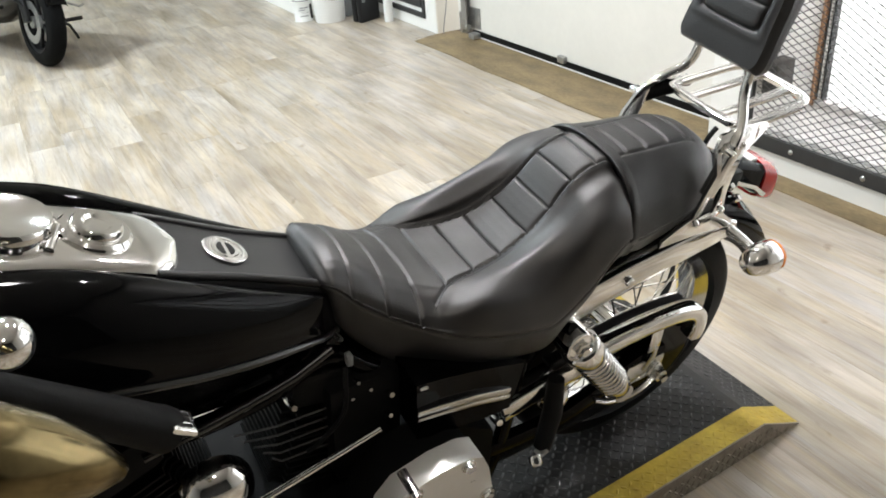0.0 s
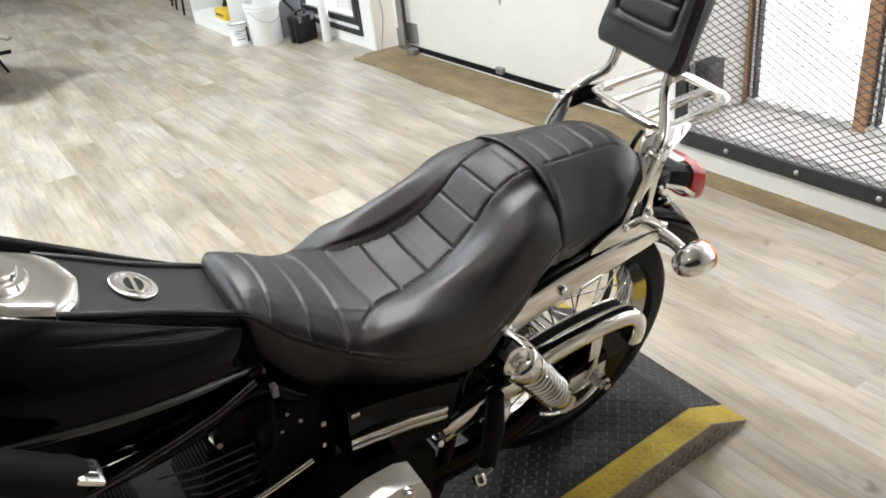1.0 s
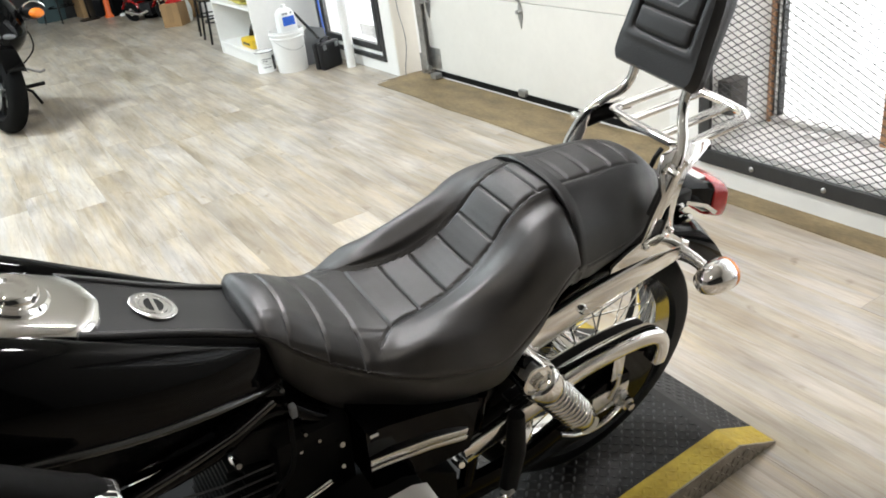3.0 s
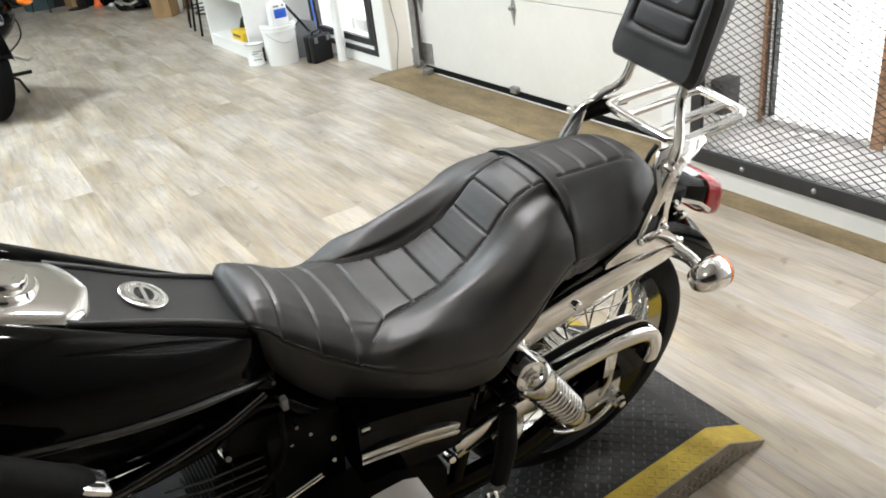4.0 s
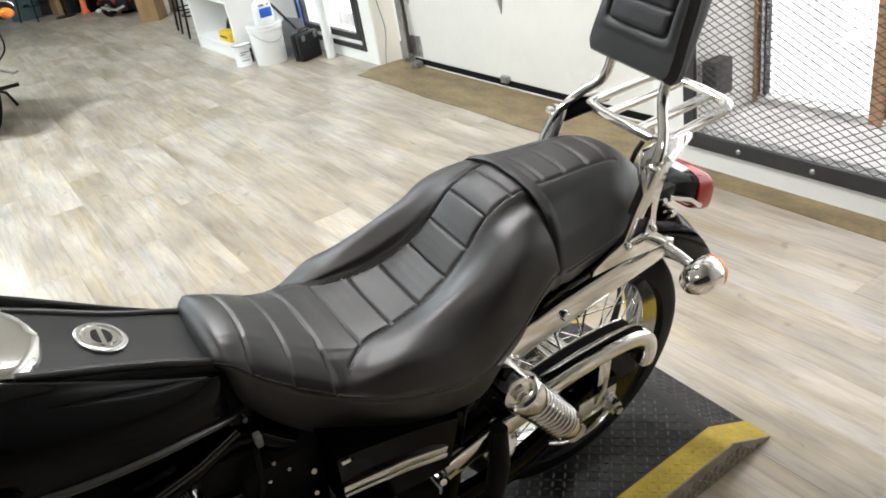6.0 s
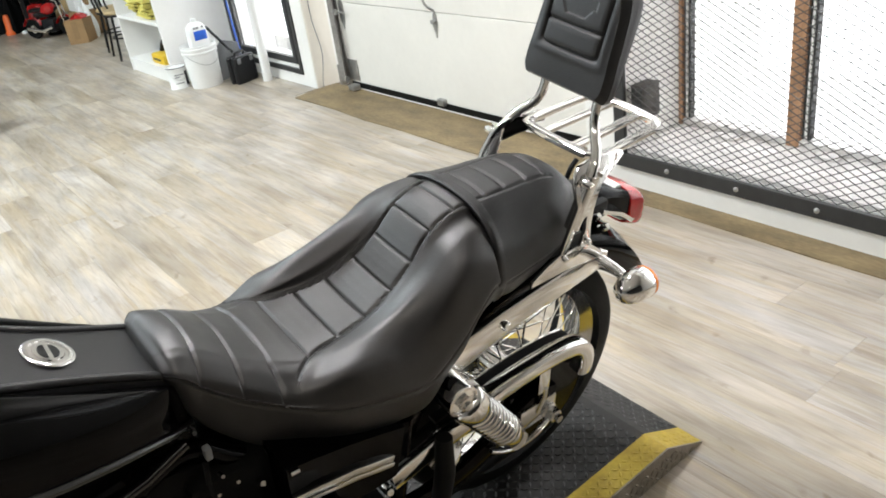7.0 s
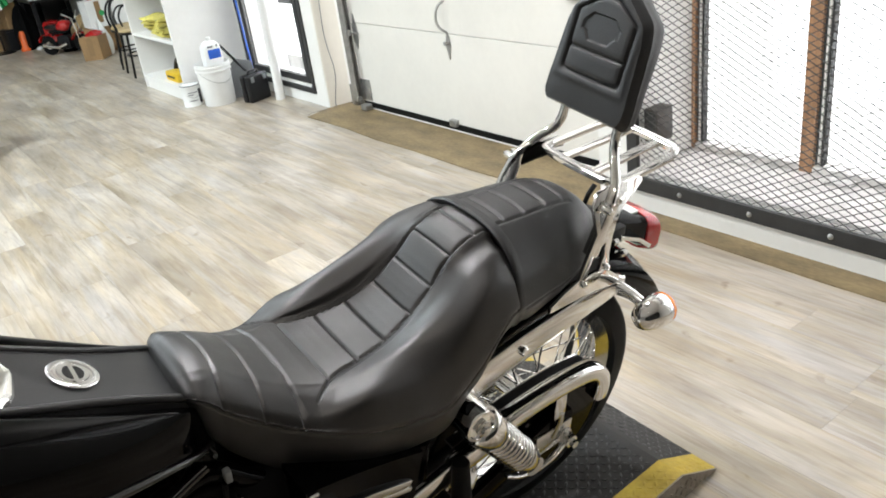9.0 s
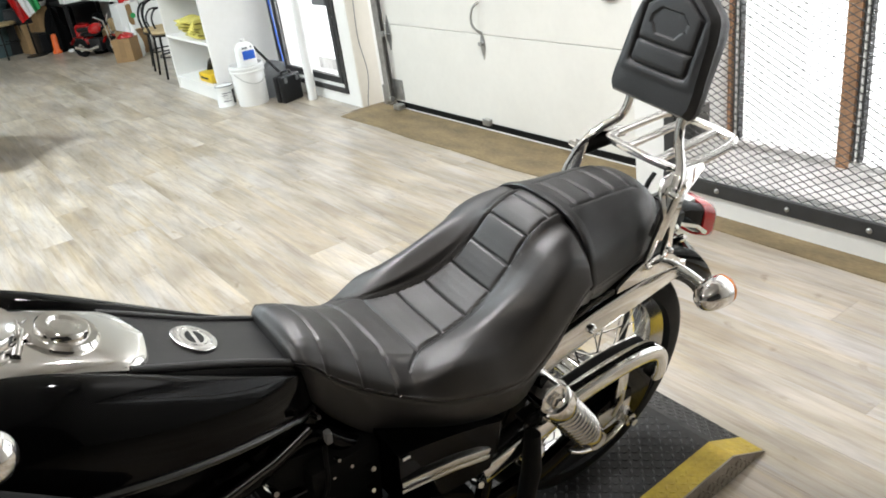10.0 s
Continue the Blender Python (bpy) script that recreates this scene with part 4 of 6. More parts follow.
part("linkage_rod", tube([(-0.86, -0.15, 0.535), (-0.66, -0.16, 0.60)], 0.005, 10), CHROME, bike, "chrome shift rod")
part("cable", tube(smooth_path([(-0.685, -0.10, 0.69), (-0.70, -0.12, 0.62), (-0.74, -0.12, 0.575), (-0.76, -0.11, 0.55)]), 0.004, 8), RUBBER, bike, "thin black cable")
for x, y, z, r in ((-0.771, -0.105, 0.655, 0.006), (-0.625, -0.125, 0.622, 0.006), (-0.628, -0.125, 0.575, 0.005), (-0.69, -0.10, 0.752, 0.0045), (-0.683, -0.11, 0.63, 0.004), (-0.672, -0.11, 0.66, 0.004), (-0.655, -0.115, 0.64, 0.004)):
    part("frame_bolt", revolve([(0.0, 0.006), (r * 0.7, 0.006), (r, 0.002), (r, -0.03), (0, -0.03)], 12, None, aim((x, y, z), (x, y - 1, z + 0.5))), CHROME, bike, "small chrome bolt head")
part("electrical_connector", box(-0.686, -0.676, -0.112, -0.10, 0.700, 0.722, 0.003), GREY, bike, "small grey-white connector")
part("wiring_box", box(-0.72, -0.60, -0.115, 0.1, 0.44, 0.66, 0.015), ENGINE, bike)

side_out = [(-0.600, 0.540), (-0.602, 0.668), (-0.56, 0.660), (-0.50, 0.645), (-0.445, 0.628), (-0.405, 0.614), (-0.415, 0.56), (-0.425, 0.515), (-0.47, 0.515), (-0.55, 0.525)]
cover = part("side_cover", slab(side_out, "y", -0.165, -0.06, 0.008), PAINT, bike, "gloss black battery cover")
for k, (r_, o) in enumerate(((0.0075, 0.0), (0.005, 0.013))):
    part("trim_strip", tube([(-0.601, -0.166, 0.603 - o), (-0.56, -0.169, 0.600 - o), (-0.50, -0.169, 0.588 - o), (-0.45, -0.168, 0.571 - o), (-0.432, -0.165, 0.562 - o)], r_, 12, None, (0.004, r_)), SATIN, cover, "bright ribbed trim strip")
part("cover_clip", rod((-0.598, -0.168, 0.660), (-0.585, -0.168, 0.659), 0.003, 8), CHROME, cover)

# --- rear end: swingarm, drive, shocks ---
for s in (-1, 1):
    part("swingarm", tube(smooth_path([(-0.44, s * 0.10, 0.31), (-0.25, s * 0.105, 0.315), (AX - 0.03, s * 0.112, AZ + 0.005), (AX + 0.03, s * 0.112, AZ + 0.005)]), 0.02, 12, None, (0.014, 0.026)), PAINT, bike, "gloss black swingarm leg")
part("axle_nut", revolve([(0.0, 0), (0.02, 0), (0.02, 0.006), (0.0155, 0.008), (0.0155, 0.024), (0.009, 0.026), (0.009, 0.034), (0, 0.034)], 6, None, aim((AX + 0.012, -0.126, AZ - 0.025), (AX + 0.012, -1, AZ - 0.025))), SATIN, bike, "large bright axle nut")
part("axle", rod((AX, -0.13, AZ), (AX, 0.135, AZ), 0.011), SATIN, bike)
part("axle_adjuster", box(-0.115, -0.02, -0.130, -0.114, 0.350, 0.405, 0.006), SATIN, bike)
pul = part("drive_pulley", revolve([(0.0, -0.008), (0.05, -0.008), (0.055, -0.006), (0.095, -0.006), (0.10, -0.012), (0.122, -0.012), (0.122, 0.012), (0.10, 0.012), (0.0, 0.008)], 56, None, Matrix.Translation((AX, -0.092, AZ)) @ Matrix.Rotation(radians(90), 4, "X")), PAINT, bike, "gloss black belt pulley")
for i in range(5):
    a = 2 * math.pi * i / 5 + 0.3
    part("pulley_window", revolve([(0.0, 0.0), (0.018, 0), (0.016, 0.003), (0, 0.003)], 20, None, aim((AX + 0.075 * math.cos(a), -0.099, AZ + 0.075 * math.sin(a)), (AX + 0.075 * math.cos(a), -1, AZ + 0.075 * math.sin(a)))), RUBBER, pul)
path = [(AX + 0.127 * math.cos(a), -0.092, AZ + 0.127 * math.sin(a)) for a in np.linspace(radians(100), radians(-100), 24)]
path = [(-0.62, -0.092, 0.40)] + path + [(-0.62, -0.092, 0.26)]
part("drive_belt", tube(path, 0.01, 12, None, (0.013, 0.004)), RUBBER, bike, "black drive belt")
gpath = smooth_path([(-0.30, -0.126, 0.487), (-0.25, -0.126, 0.499), (-0.20, -0.126, 0.510), (-0.12, -0.126, 0.517), (-0.048, -0.126, 0.516), (0.0, -0.126, 0.510), (0.028, -0.126, 0.499), (0.044, -0.126, 0.477), (0.048, -0.126, 0.448), (0.046, -0.124, 0.425)])
part("belt_guard", tube(gpath, 0.02, 16, None, (0.019, 0.0165)), CHROME, bike, "chrome belt guard")
part("belt_guard_lip", tube([Vector((p[0] - 0.002, -0.10, p[2] + 0.010)) for p in gpath[:34]], 0.01, 10, None, (0.012, 0.006)), PLASTIC, bike, "black inner guard lip")
part("belt_guard_bead", tube([Vector((p[0] - 0.002, -0.092, p[2] + 0.0165)) for p in gpath[2:33]], 0.0022, 8), CHROME, bike, "thin bright guard edge")
part("lower_guard", tube(smooth_path([(-0.030, -0.134, 0.360), (-0.074, -0.137, 0.337), (-0.117, -0.137, 0.332), (-0.161, -0.136, 0.345), (-0.190, -0.13, 0.360)]), 0.004, 12, None, (0.0065, 0.003)), SATIN, bike, "thin bright lower belt guard")
part("guard_bracket", box(-0.086, -0.058, -0.142, -0.136, 0.447, 0.502, 0.003), CHROME, bike, "chrome guard bracket")
part("guard_stay", tube([(-0.066, -0.139, 0.455), (-0.064, -0.137, 0.43), (-0.072, -0.130, 0.385)], 0.006, 10), CHROME, bike)


def shock(s):
    top, bot = Vector((-0.295, s * 0.150, 0.600)), Vector((-0.157, s * 0.150, 0.400))
    d = (bot - top).normalized()
    m = aim(top, bot)
    body = part("shock_absorber", revolve([(0.0, 0.02), (0.022, 0.02), (0.034, 0.026), (0.036, 0.030), (0.036, 0.062), (0.034, 0.066), (0.018, 0.068), (0.018, 0.205), (0.030, 0.206), (0.030, 0.228), (0.022, 0.240), (0, 0.24)], 36, None, m), CHROME, bike, "chrome rear shock absorber")
    coil = []
    turns = 9
    for i in range(int(turns * 20) + 1):
        a = 2 * math.pi * i / 20
        coil.append(m @ Vector((0.0275 * math.cos(a), 0.0275 * math.sin(a), 0.072 + 0.130 * i / (turns * 20))))
    part("spring", tube(coil, 0.0058, 10), SATIN, body, "bright coil spring")
    face = top + Vector((0, s * 0.024, 0))
    part("top_bush", revolve([(0.0, -0.055), (0.030, -0.055), (0.030, -0.006), (0.0285, -0.001), (0.024, 0.0), (0.0225, -0.004), (0, -0.004)], 32, None, aim(face, face + Vector((0, s, 0)))), CHROME, body, "chrome top mount")
    part("mount_nut", revolve([(0.0, -0.005), (0.014, -0.005), (0.014, 0.006), (0.009, 0.008), (0.009, 0.013), (0, 0.014)], 6, None, aim(face, face + Vector((0, s, 0)))), SATIN, body, "bright mount nut")
    part("lower_eye", revolve([(0.0, -0.024), (0.020, -0.024), (0.020, 0.024), (0, 0.024)], 24, None, aim(bot - d * 0.006, bot - d * 0.006 + Vector((0, s, 0)))), CHROME, body)


shock(-1)
shock(1)
part("shock_mount", tube([(-0.31, -0.10, 0.60), (-0.302, -0.155, 0.63)], 0.012), PAINT, bike)

# fender struts, signals
for s in (-1, 1):
    st = part("fender_strut", loft([[(x, s * (0.112 + 0.008 * a), z + b * h * 1.2) for a, b in ((-1, -0.9), (-0.4, -1), (0.6, -1), (1, -0.8), (1, 0.8), (0.6, 1), (-0.4, 1), (-1, 0.9))]
                                    for x, z, h in ((-0.315, 0.612, 0.022), (-0.29, 0.622, 0.027), (-0.25, 0.631, 0.026), (-0.16, 0.650, 0.0245), (-0.06, 0.663, 0.0225), (0.04, 0.674, 0.020), (0.07, 0.677, 0.018), (0.086, 0.678, 0.011))]), CHROME, bike, "chrome fender strut")
    part("strut_bolt", revolve([(0.0, 0.010), (0.006, 0.009), (0.009, 0.004), (0.009, -0.01), (0, -0.01)], 16, None, aim((-0.163, s * 0.122, 0.653), (-0.163, s, 0.70))), CHROME, st, "domed chrome bolt")
    part("signal_stalk", tube([(0.070, s * 0.11, 0.677), (0.078, s * 0.15, 0.670), (0.074, s * 0.185, 0.668)], [0.012, 0.0095, 0.009], 14), CHROME, st)
    sg = part("turn_signal", revolve([(0.0, -0.040), (0.010, -0.038), (0.020, -0.030), (0.0265, -0.016), (0.0295, 0.0), (0.030, 0.022), (0.0285, 0.026), (0, 0.026)], 32, None, aim((0.065, s * 0.202, 0.670), (1.0, s * 0.205, 0.63))), CHROME, st, "bullet-shaped chrome turn signal")
    part("signal_lens", revolve([(0.0, 0.026), (0.0288, 0.026), (0.0288, 0.031), (0.025, 0.037), (0.015, 0.040), (0, 0.041)], 32, None, aim((0.065, s * 0.202, 0.670), (1.0, s * 0.205, 0.63))), AMBER, st, "amber signal lens")

# sissy bar
PLATE_OUT = [(-0.108, 0.704), (-0.104, 0.716), (-0.075, 0.731), (-0.043, 0.741), (-0.031, 0.776), (-0.012, 0.824), (-0.009, 0.862), (0.004, 0.884), (0.030, 0.888), (0.112, 0.880), (0.116, 0.871), (0.048, 0.846), (0.034, 0.832), (0.028, 0.806), (0.0255, 0.773), (0.030, 0.734), (0.064, 0.704), (0.060, 0.694), (-0.02, 0.702)]
PLATE_SLOT = [(0.0135, 0.800), (-0.012, 0.784), (-0.0285, 0.737), (0.004, 0.739), (0.0125, 0.770)]


def pierced(outer, inner, s):
    """A bent plate with one opening: upright below, leaning in towards the rack above."""
    def at(u, v, d):
        k = min(max((v - 0.83) / 0.05, 0), 1)
        return (u, s * (0.120 - 0.024 * k * k * (3 - 2 * k) + d), v)
    own = bmesh.new()
    for ring in (outer, inner):
        vs = [own.verts.new(at(u, v, -0.0035)) for u, v in ring]
        for a, b in zip(vs, vs[1:] + vs[:1]):
            own.edges.new((a, b))
    bmesh.ops.triangle_fill(own, edges=own.edges[:], use_beauty=True)
    grown = bmesh.ops.extrude_face_region(own, geom=own.faces[:])
    for v in grown["geom"]:
        if isinstance(v, bmesh.types.BMVert):
            v.co.y += s * 0.007
    bmesh.ops.recalc_face_normals(own, faces=own.faces[:])
    rim_ = [e for e in own.edges if len(e.link_faces) == 2 and e.calc_face_angle(0) > radians(50)]
    bmesh.ops.bevel(own, geom=rim_, offset=0.0012, segments=2, affect="EDGES", profile=0.6)
    return own


for s in (-1, 1):
    pl = part("side_plate", pierced(PLATE_OUT, PLATE_SLOT, s), CHROME, bike, "chrome sissy bar side plate with a cut-out slot")
    part("upright", tube(smooth_path([(-0.002, s * 0.113, 0.80), (0.016, s * 0.113, 0.846), (0.033, s * 0.108, 0.873), (0.052, s * 0.092, 0.897), (0.066, s * 0.074, 0.915), (0.075, s * 0.063, 0.936), (0.082, s * 0.060, 0.965), (0.104, s * 0.06, 1.05)]), 0.0085), CHROME, bike, "chrome sissy bar upright")
    part("clamp", tube([(-0.012, s * 0.113, 0.780), (0.024, s * 0.113, 0.868)], 0.0135), CHROME, bike, "thick chrome docking sleeve")
    for dx, dz in ((0.008, 0.862), (0.020, 0.745), (-0.034, 0.732)):
        part("plate_bolt", revolve([(0.0, 0.007), (0.004, 0.0065), (0.0065, 0.002), (0.0065, -0.012), (0, -0.012)], 12, None, aim((dx, s * 0.125, dz), (dx, s, dz))), CHROME, pl, "domed chrome bolt")
part("docking_bush", tube([(0.026, 0.112, 0.850), (0.048, 0.098, 0.862), (0.072, 0.086, 0.868)], [0.012, 0.0125, 0.011], 14), RUBBER, bike, "black rubber docking bush")

# luggage rack
rk = part("luggage_rack", tube(smooth_path([(0.058, -0.068, 0.876), (0.055, 0, 0.876), (0.058, 0.068, 0.876), (0.070, 0.083, 0.876), (0.10, 0.086, 0.876), (0.195, 0.083, 0.879), (0.224, 0.077, 0.880), (0.236, 0.058, 0.880), (0.240, 0, 0.880), (0.236, -0.058, 0.880), (0.224, -0.077, 0.880), (0.195, -0.083, 0.879), (0.10, -0.086, 0.876), (0.070, -0.083, 0.876), (0.058, -0.068, 0.876)], 5), 0.007, 12, None, (0.0095, 0.0055)), CHROME, bike, "chrome luggage rack")
for y in (-0.034, 0.034):
    part("rack_bar", tube([(0.056, y * 1.05, 0.876), (0.238, y * 0.95, 0.880)], 0.006, 12, None, (0.0095, 0.0045)), CHROME, rk)
for s in (-1, 1):
    part("rack_stay", tube([(0.11, s * 0.086, 0.868), (0.045, s * 0.112, 0.862)], 0.006, 10), CHROME, rk)

# backrest pad, leaning back
PADM = Matrix.Translation((0.042, 0, 0.962)) @ Matrix.Rotation(radians(17), 4, "Y")
HX = curve_of([0.016, 0.025, 0.045, 0.08, 0.13, 0.165, 0.187, 0.207, 0.220], [0.084, 0.0895, 0.0915, 0.089, 0.086, 0.082, 0.074, 0.050, 0.034])
edge = [(-HX(h), h) for h in np.linspace(0.016, 0.220, 56)]
outline = edge + [(-y, h) for y, h in edge[::-1]]
bot, tip = HX(0.016), HX(0.220)
across = np.linspace(-1, 1, 26)
outline = edge + [(tip * u, 0.220 + 0.002 * (1 - u * u)) for u in across[1:-1]] + [(-y, h) for y, h in edge[::-1]] + [(-bot * u, 0.016) for u in across[1:-1]]
PC = (0.0, 0.112)


def shrink(s):
    return [(PC[0] + (y - PC[0]) * s, PC[1] + (h - PC[1]) * s) for y, h in outline]


def pad_relief(y, h):
    """Depth pressed into the front: a border groove, one cross groove and a plain shield."""
    d = 0.0
    hw = 0.060 + 0.10 * max(0, 0.10 - h)
    if h > 0.178:
        hw -= (h - 0.178) * 1.5
    inside = -0.005 * math.log(math.exp(-(hw - abs(y)) / 0.005) + math.exp(-(h - 0.078) / 0.005) + math.exp(-(0.208 - h) / 0.005))
    d += 0.0040 * bump_at(inside, 0.0026)
    if inside > 0:
        d -= 0.0022 * min(1, inside / 0.010)
        d += 0.0042 * bump_at(h - 0.119, 0.0028)
        d += 0.0012 * max(0, 1 - abs(h - 0.119) / 0.012)
    else:
        d -= 0.0016 * bump_at(inside + 0.010, 0.006)
    u, v = abs(y - 0.003), h - 0.158
    k = max(u / 0.034, v / 0.021, (u + 0.9 * v) / 0.043, -v / 0.024, (u - 0.8 * v) / 0.040)
    if u > 0.024 and abs(v) < 0.008:
        k = min(k, u / 0.039)
    d += 0.0034 * (1 if k < 0.92 else max(0, 1 - (k - 0.92) / 0.10))
    return d


rings = [[(0.058, y, h) for y, h in shrink(0.86)], [(0.056, y, h) for y, h in shrink(0.95)], [(0.048, y, h) for y, h in shrink(0.99)], [(0.032, y, h) for y, h in shrink(1.0)],
         [(0.020, y, h) for y, h in shrink(1.0)], [(0.0175, y, h) for y, h in shrink(1.012)], [(0.0145, y, h) for y, h in shrink(1.0)], [(0.009, y, h) for y, h in shrink(0.985)], [(0.003, y, h) for y, h in shrink(0.955)]]
for i in range(96):
    s = 0.93 * (1 - i / 96) + 0.004
    rings.append([(-0.004 * (1 - s * s) + pad_relief(y, h), y, h) for y, h in shrink(s)])
rings = [[(u if u < 0.021 else 0.020 + (u - 0.020) * min(1.0, 0.42 + 2.9 * h), y, h) for u, y, h in ring] for ring in rings]
own = loft(rings)
own.transform(PADM)
part("backrest_pad", own, PADL, bike, "black padded backrest with an embossed plain shield")
own = box(0.050, 0.060, -0.05, 0.05, 0.11, 0.19, 0.003)
own.transform(PADM)
part("backrest_plate", own, CHROME, bike)

# tail light and number plate bracket
tl = part("tail_light", loft([[(x, y * w, z + dz * h) for y, dz in ((-1, -0.8), (-0.8, -1), (0.8, -1), (1, -0.8), (1, 0.7), (0.8, 1), (-0.8, 1), (-1, 0.7))]
                              for x, z, w, h in ((0.15, 0.722, 0.038, 0.016), (0.185, 0.708, 0.044, 0.026), (0.22, 0.690, 0.048, 0.034), (0.243, 0.678, 0.048, 0.037))]), PAINT, bike, "black tail light housing")
rings = []
for x, z, w, h in ((0.228, 0.684, 0.052, 0.041), (0.258, 0.670, 0.051, 0.044), (0.274, 0.662, 0.048, 0.042), (0.286, 0.655, 0.041, 0.036), (0.293, 0.651, 0.028, 0.025), (0.2955, 0.650, 0.010, 0.010)):
    rings.append([(x, w * math.copysign(abs(math.cos(a)) ** 0.55, math.cos(a)), z + h * math.copysign(abs(math.sin(a)) ** 0.55, math.sin(a))) for a in np.linspace(0, 2 * math.pi, 37)[:-1]])
part("red_lens", loft(rings), RED, tl, "red tail light lens")
part("pale_lens_bar", box(0.205, 0.228, -0.022, 0.022, 0.716, 0.728, 0.003), WHITEP, tl, "small pale bar above the red lens")
part("fender_chrome", tube([(0.135, -0.052, 0.722), (0.19, -0.054, 0.696), (0.232, -0.050, 0.662)], 0.006, 10, None, (0.010, 0.005)), CHROME, bike, "chrome strip under the tail light")
bm = box(0.115, 0.16, -0.05, 0.05, 0.70, 0.735, 0.004)
for s in (-1, 1):
    tube([(0.13, s * 0.04, 0.73), (0.135, s * 0.03, 0.775), (0.15, s * 0.03, 0.79)], 0.005, 8, bm)
part("seat_bracket", bm, PLASTIC, bike, "black rear seat bracket")
for x, y, z in ((0.13, -0.075, 0.70), (0.12, -0.06, 0.72), (0.15, -0.02, 0.745)):
    part("bracket_bolt", revolve([(0, 0.006), (0.005, 0.006), (0.008, 0), (0.008, -0.02), (0, -0.02)], 12, None, aim((x, y, z), (x, y - 0.6, z + 0.6))), CHROME, bike)

# passenger peg and stand
part("passenger_peg", tube([(-0.322, -0.155, 0.520), (-0.330, -0.168, 0.45), (-0.352, -0.180, 0.378)], [0.015, 0.0185, 0.0165], 16), RUBBER, bike, "black folded passenger peg")
part("peg_bolt", revolve([(0, 0.010), (0.008, 0.009), (0.012, 0.002), (0.012, -0.01), (0, -0.01)], 18, None, aim((-0.384, -0.205, 0.385), (-0.42, -0.4, 0.25))), CHROME, bike, "chrome peg end bolt")
part("peg_bracket", tube([(-0.37, -0.19, 0.376), (-0.352, -0.19, 0.385)], 0.006, 8, None, (0.010, 0.004)), STEEL, bike)
part("side_stand", tube([(-0.72, -0.12, 0.20), (-0.77, -0.28, 0.215), (-0.79, -0.37, 0.222)], 0.012), BLACKP, bike, "black side stand")
part("rear_chrome_tube", tube([(-0.418, -0.138, 0.466), (-0.34, -0.138, 0.483), (-0.27, -0.138, 0.494), (-0.24, -0.138, 0.50)], 0.012, 14, None, (0.010, 0.020)), CHROME, bike, "chrome lower guard tube")
part("tube_bolt", revolve([(0, 0.006), (0.006, 0.005), (0.0085, 0), (0.0085, -0.02), (0, -0.02)], 14, None, aim((-0.425, -0.14, 0.448), (-0.45, -0.4, 0.55))), CHROME, bike)
part("chrome_canister", revolve([(0, 0), (0.035, 0), (0.04, 0.006), (0.04, 0.012), (0.034, 0.018), (0.034, 0.026), (0.03, 0.03), (0, 0.032)], 28, None, aim((-0.30, -0.11, 0.43), (-0.28, -0.2, 0.55))), CHROME, bike, "round chrome pivot cap")

# front end, bars turned to the left
for s in (-1, 1):
    part("fork_leg", tube([(AX - 1.55, s * 0.105, 0.395), (AX - 1.33, s * 0.105, 0.90)], 0.024), CHROME, bike, "chrome fork leg")
part("triple_clamp", box(-1.44, -1.34, -0.14, 0.14, 0.86, 0.90, 0.01), PAINT, bike)
part("steering_head", tube([(-1.33, 0, 0.70), (-1.39, 0, 0.92)], 0.035), PAINT, bike)
part("neck_brace", tube([(-1.34, 0, 0.76), (-1.2, 0, 0.74), (-0.98, 0, 0.70)], 0.03), PAINT, bike)
part("headlight", revolve([(0, -0.10), (0.05, -0.09), (0.08, -0.05), (0.088, 0), (0.09, 0.02), (0.084, 0.024), (0, 0.03)], 36, None, aim((-1.50, 0, 0.84), (-2, 0, 0.82))), CHROME, bike, "chrome headlight shell")
bar = part("handlebar", tube(smooth_path([(-1.07, -0.225, 0.99), (-1.18, -0.20, 1.075), (-1.30, -0.12, 1.06), (-1.38, -0.03, 0.95), (-1.40, 0.03, 0.95), (-1.36, 0.16, 1.07), (-1.34, 0.30, 1.10), (-1.30, 0.42, 1.05)]), 0.0127), CHROME, bike, "chrome handlebar")
g0, g1 = Vector((-0.945, -0.205, 0.826)), Vector((-1.085, -0.228, 1.0))
part("grip", tube([g0, g0.lerp(g1, 0.06), g0.lerp(g1, 0.12), g0.lerp(g1, 0.5), g1], [0.026, 0.0275, 0.026, 0.0235, 0.0195], 20), RUBBER, bar, "black rubber grip")
gd_ = (g0 - g1).normalized()
part("grip_cap", revolve([(0, 0.012), (0.012, 0.011), (0.019, 0.006), (0.021, 0), (0, 0)], 24, None, aim(g0, g0 + gd_)), CHROME, bar, "chrome grip end cap")
part("grip", tube([(-1.30, 0.42, 1.05), (-1.22, 0.53, 0.99)], 0.0195, 20), RUBBER, bar, "black rubber grip")
br = Matrix.Translation(g0 + Vector((0.016, -0.006, 0.012))) @ Matrix.Rotation(radians(40), 4, "Y")
own = box(-0.016, 0.016, -0.018, 0.018, -0.004, 0.004, 0.003)
own.transform(br)
part("grip_end_plate", own, CHROME, bar, "small chrome plate with dark holes at the grip end")
for k in (-0.009, 0.0, 0.009):
    own = box(-0.009, 0.009, k - 0.003, k + 0.003, 0.0035, 0.0046, 0.0006)
    own.transform(br)
    part("plate_hole", own, BLACKP, bar)
part("mirror_stem", tube(smooth_path([(-1.13, -0.215, 1.03), (-1.10, -0.225, 1.04), (-1.07, -0.235, 1.048), (-1.05, -0.24, 1.054)]), 0.007), CHROME, bar)
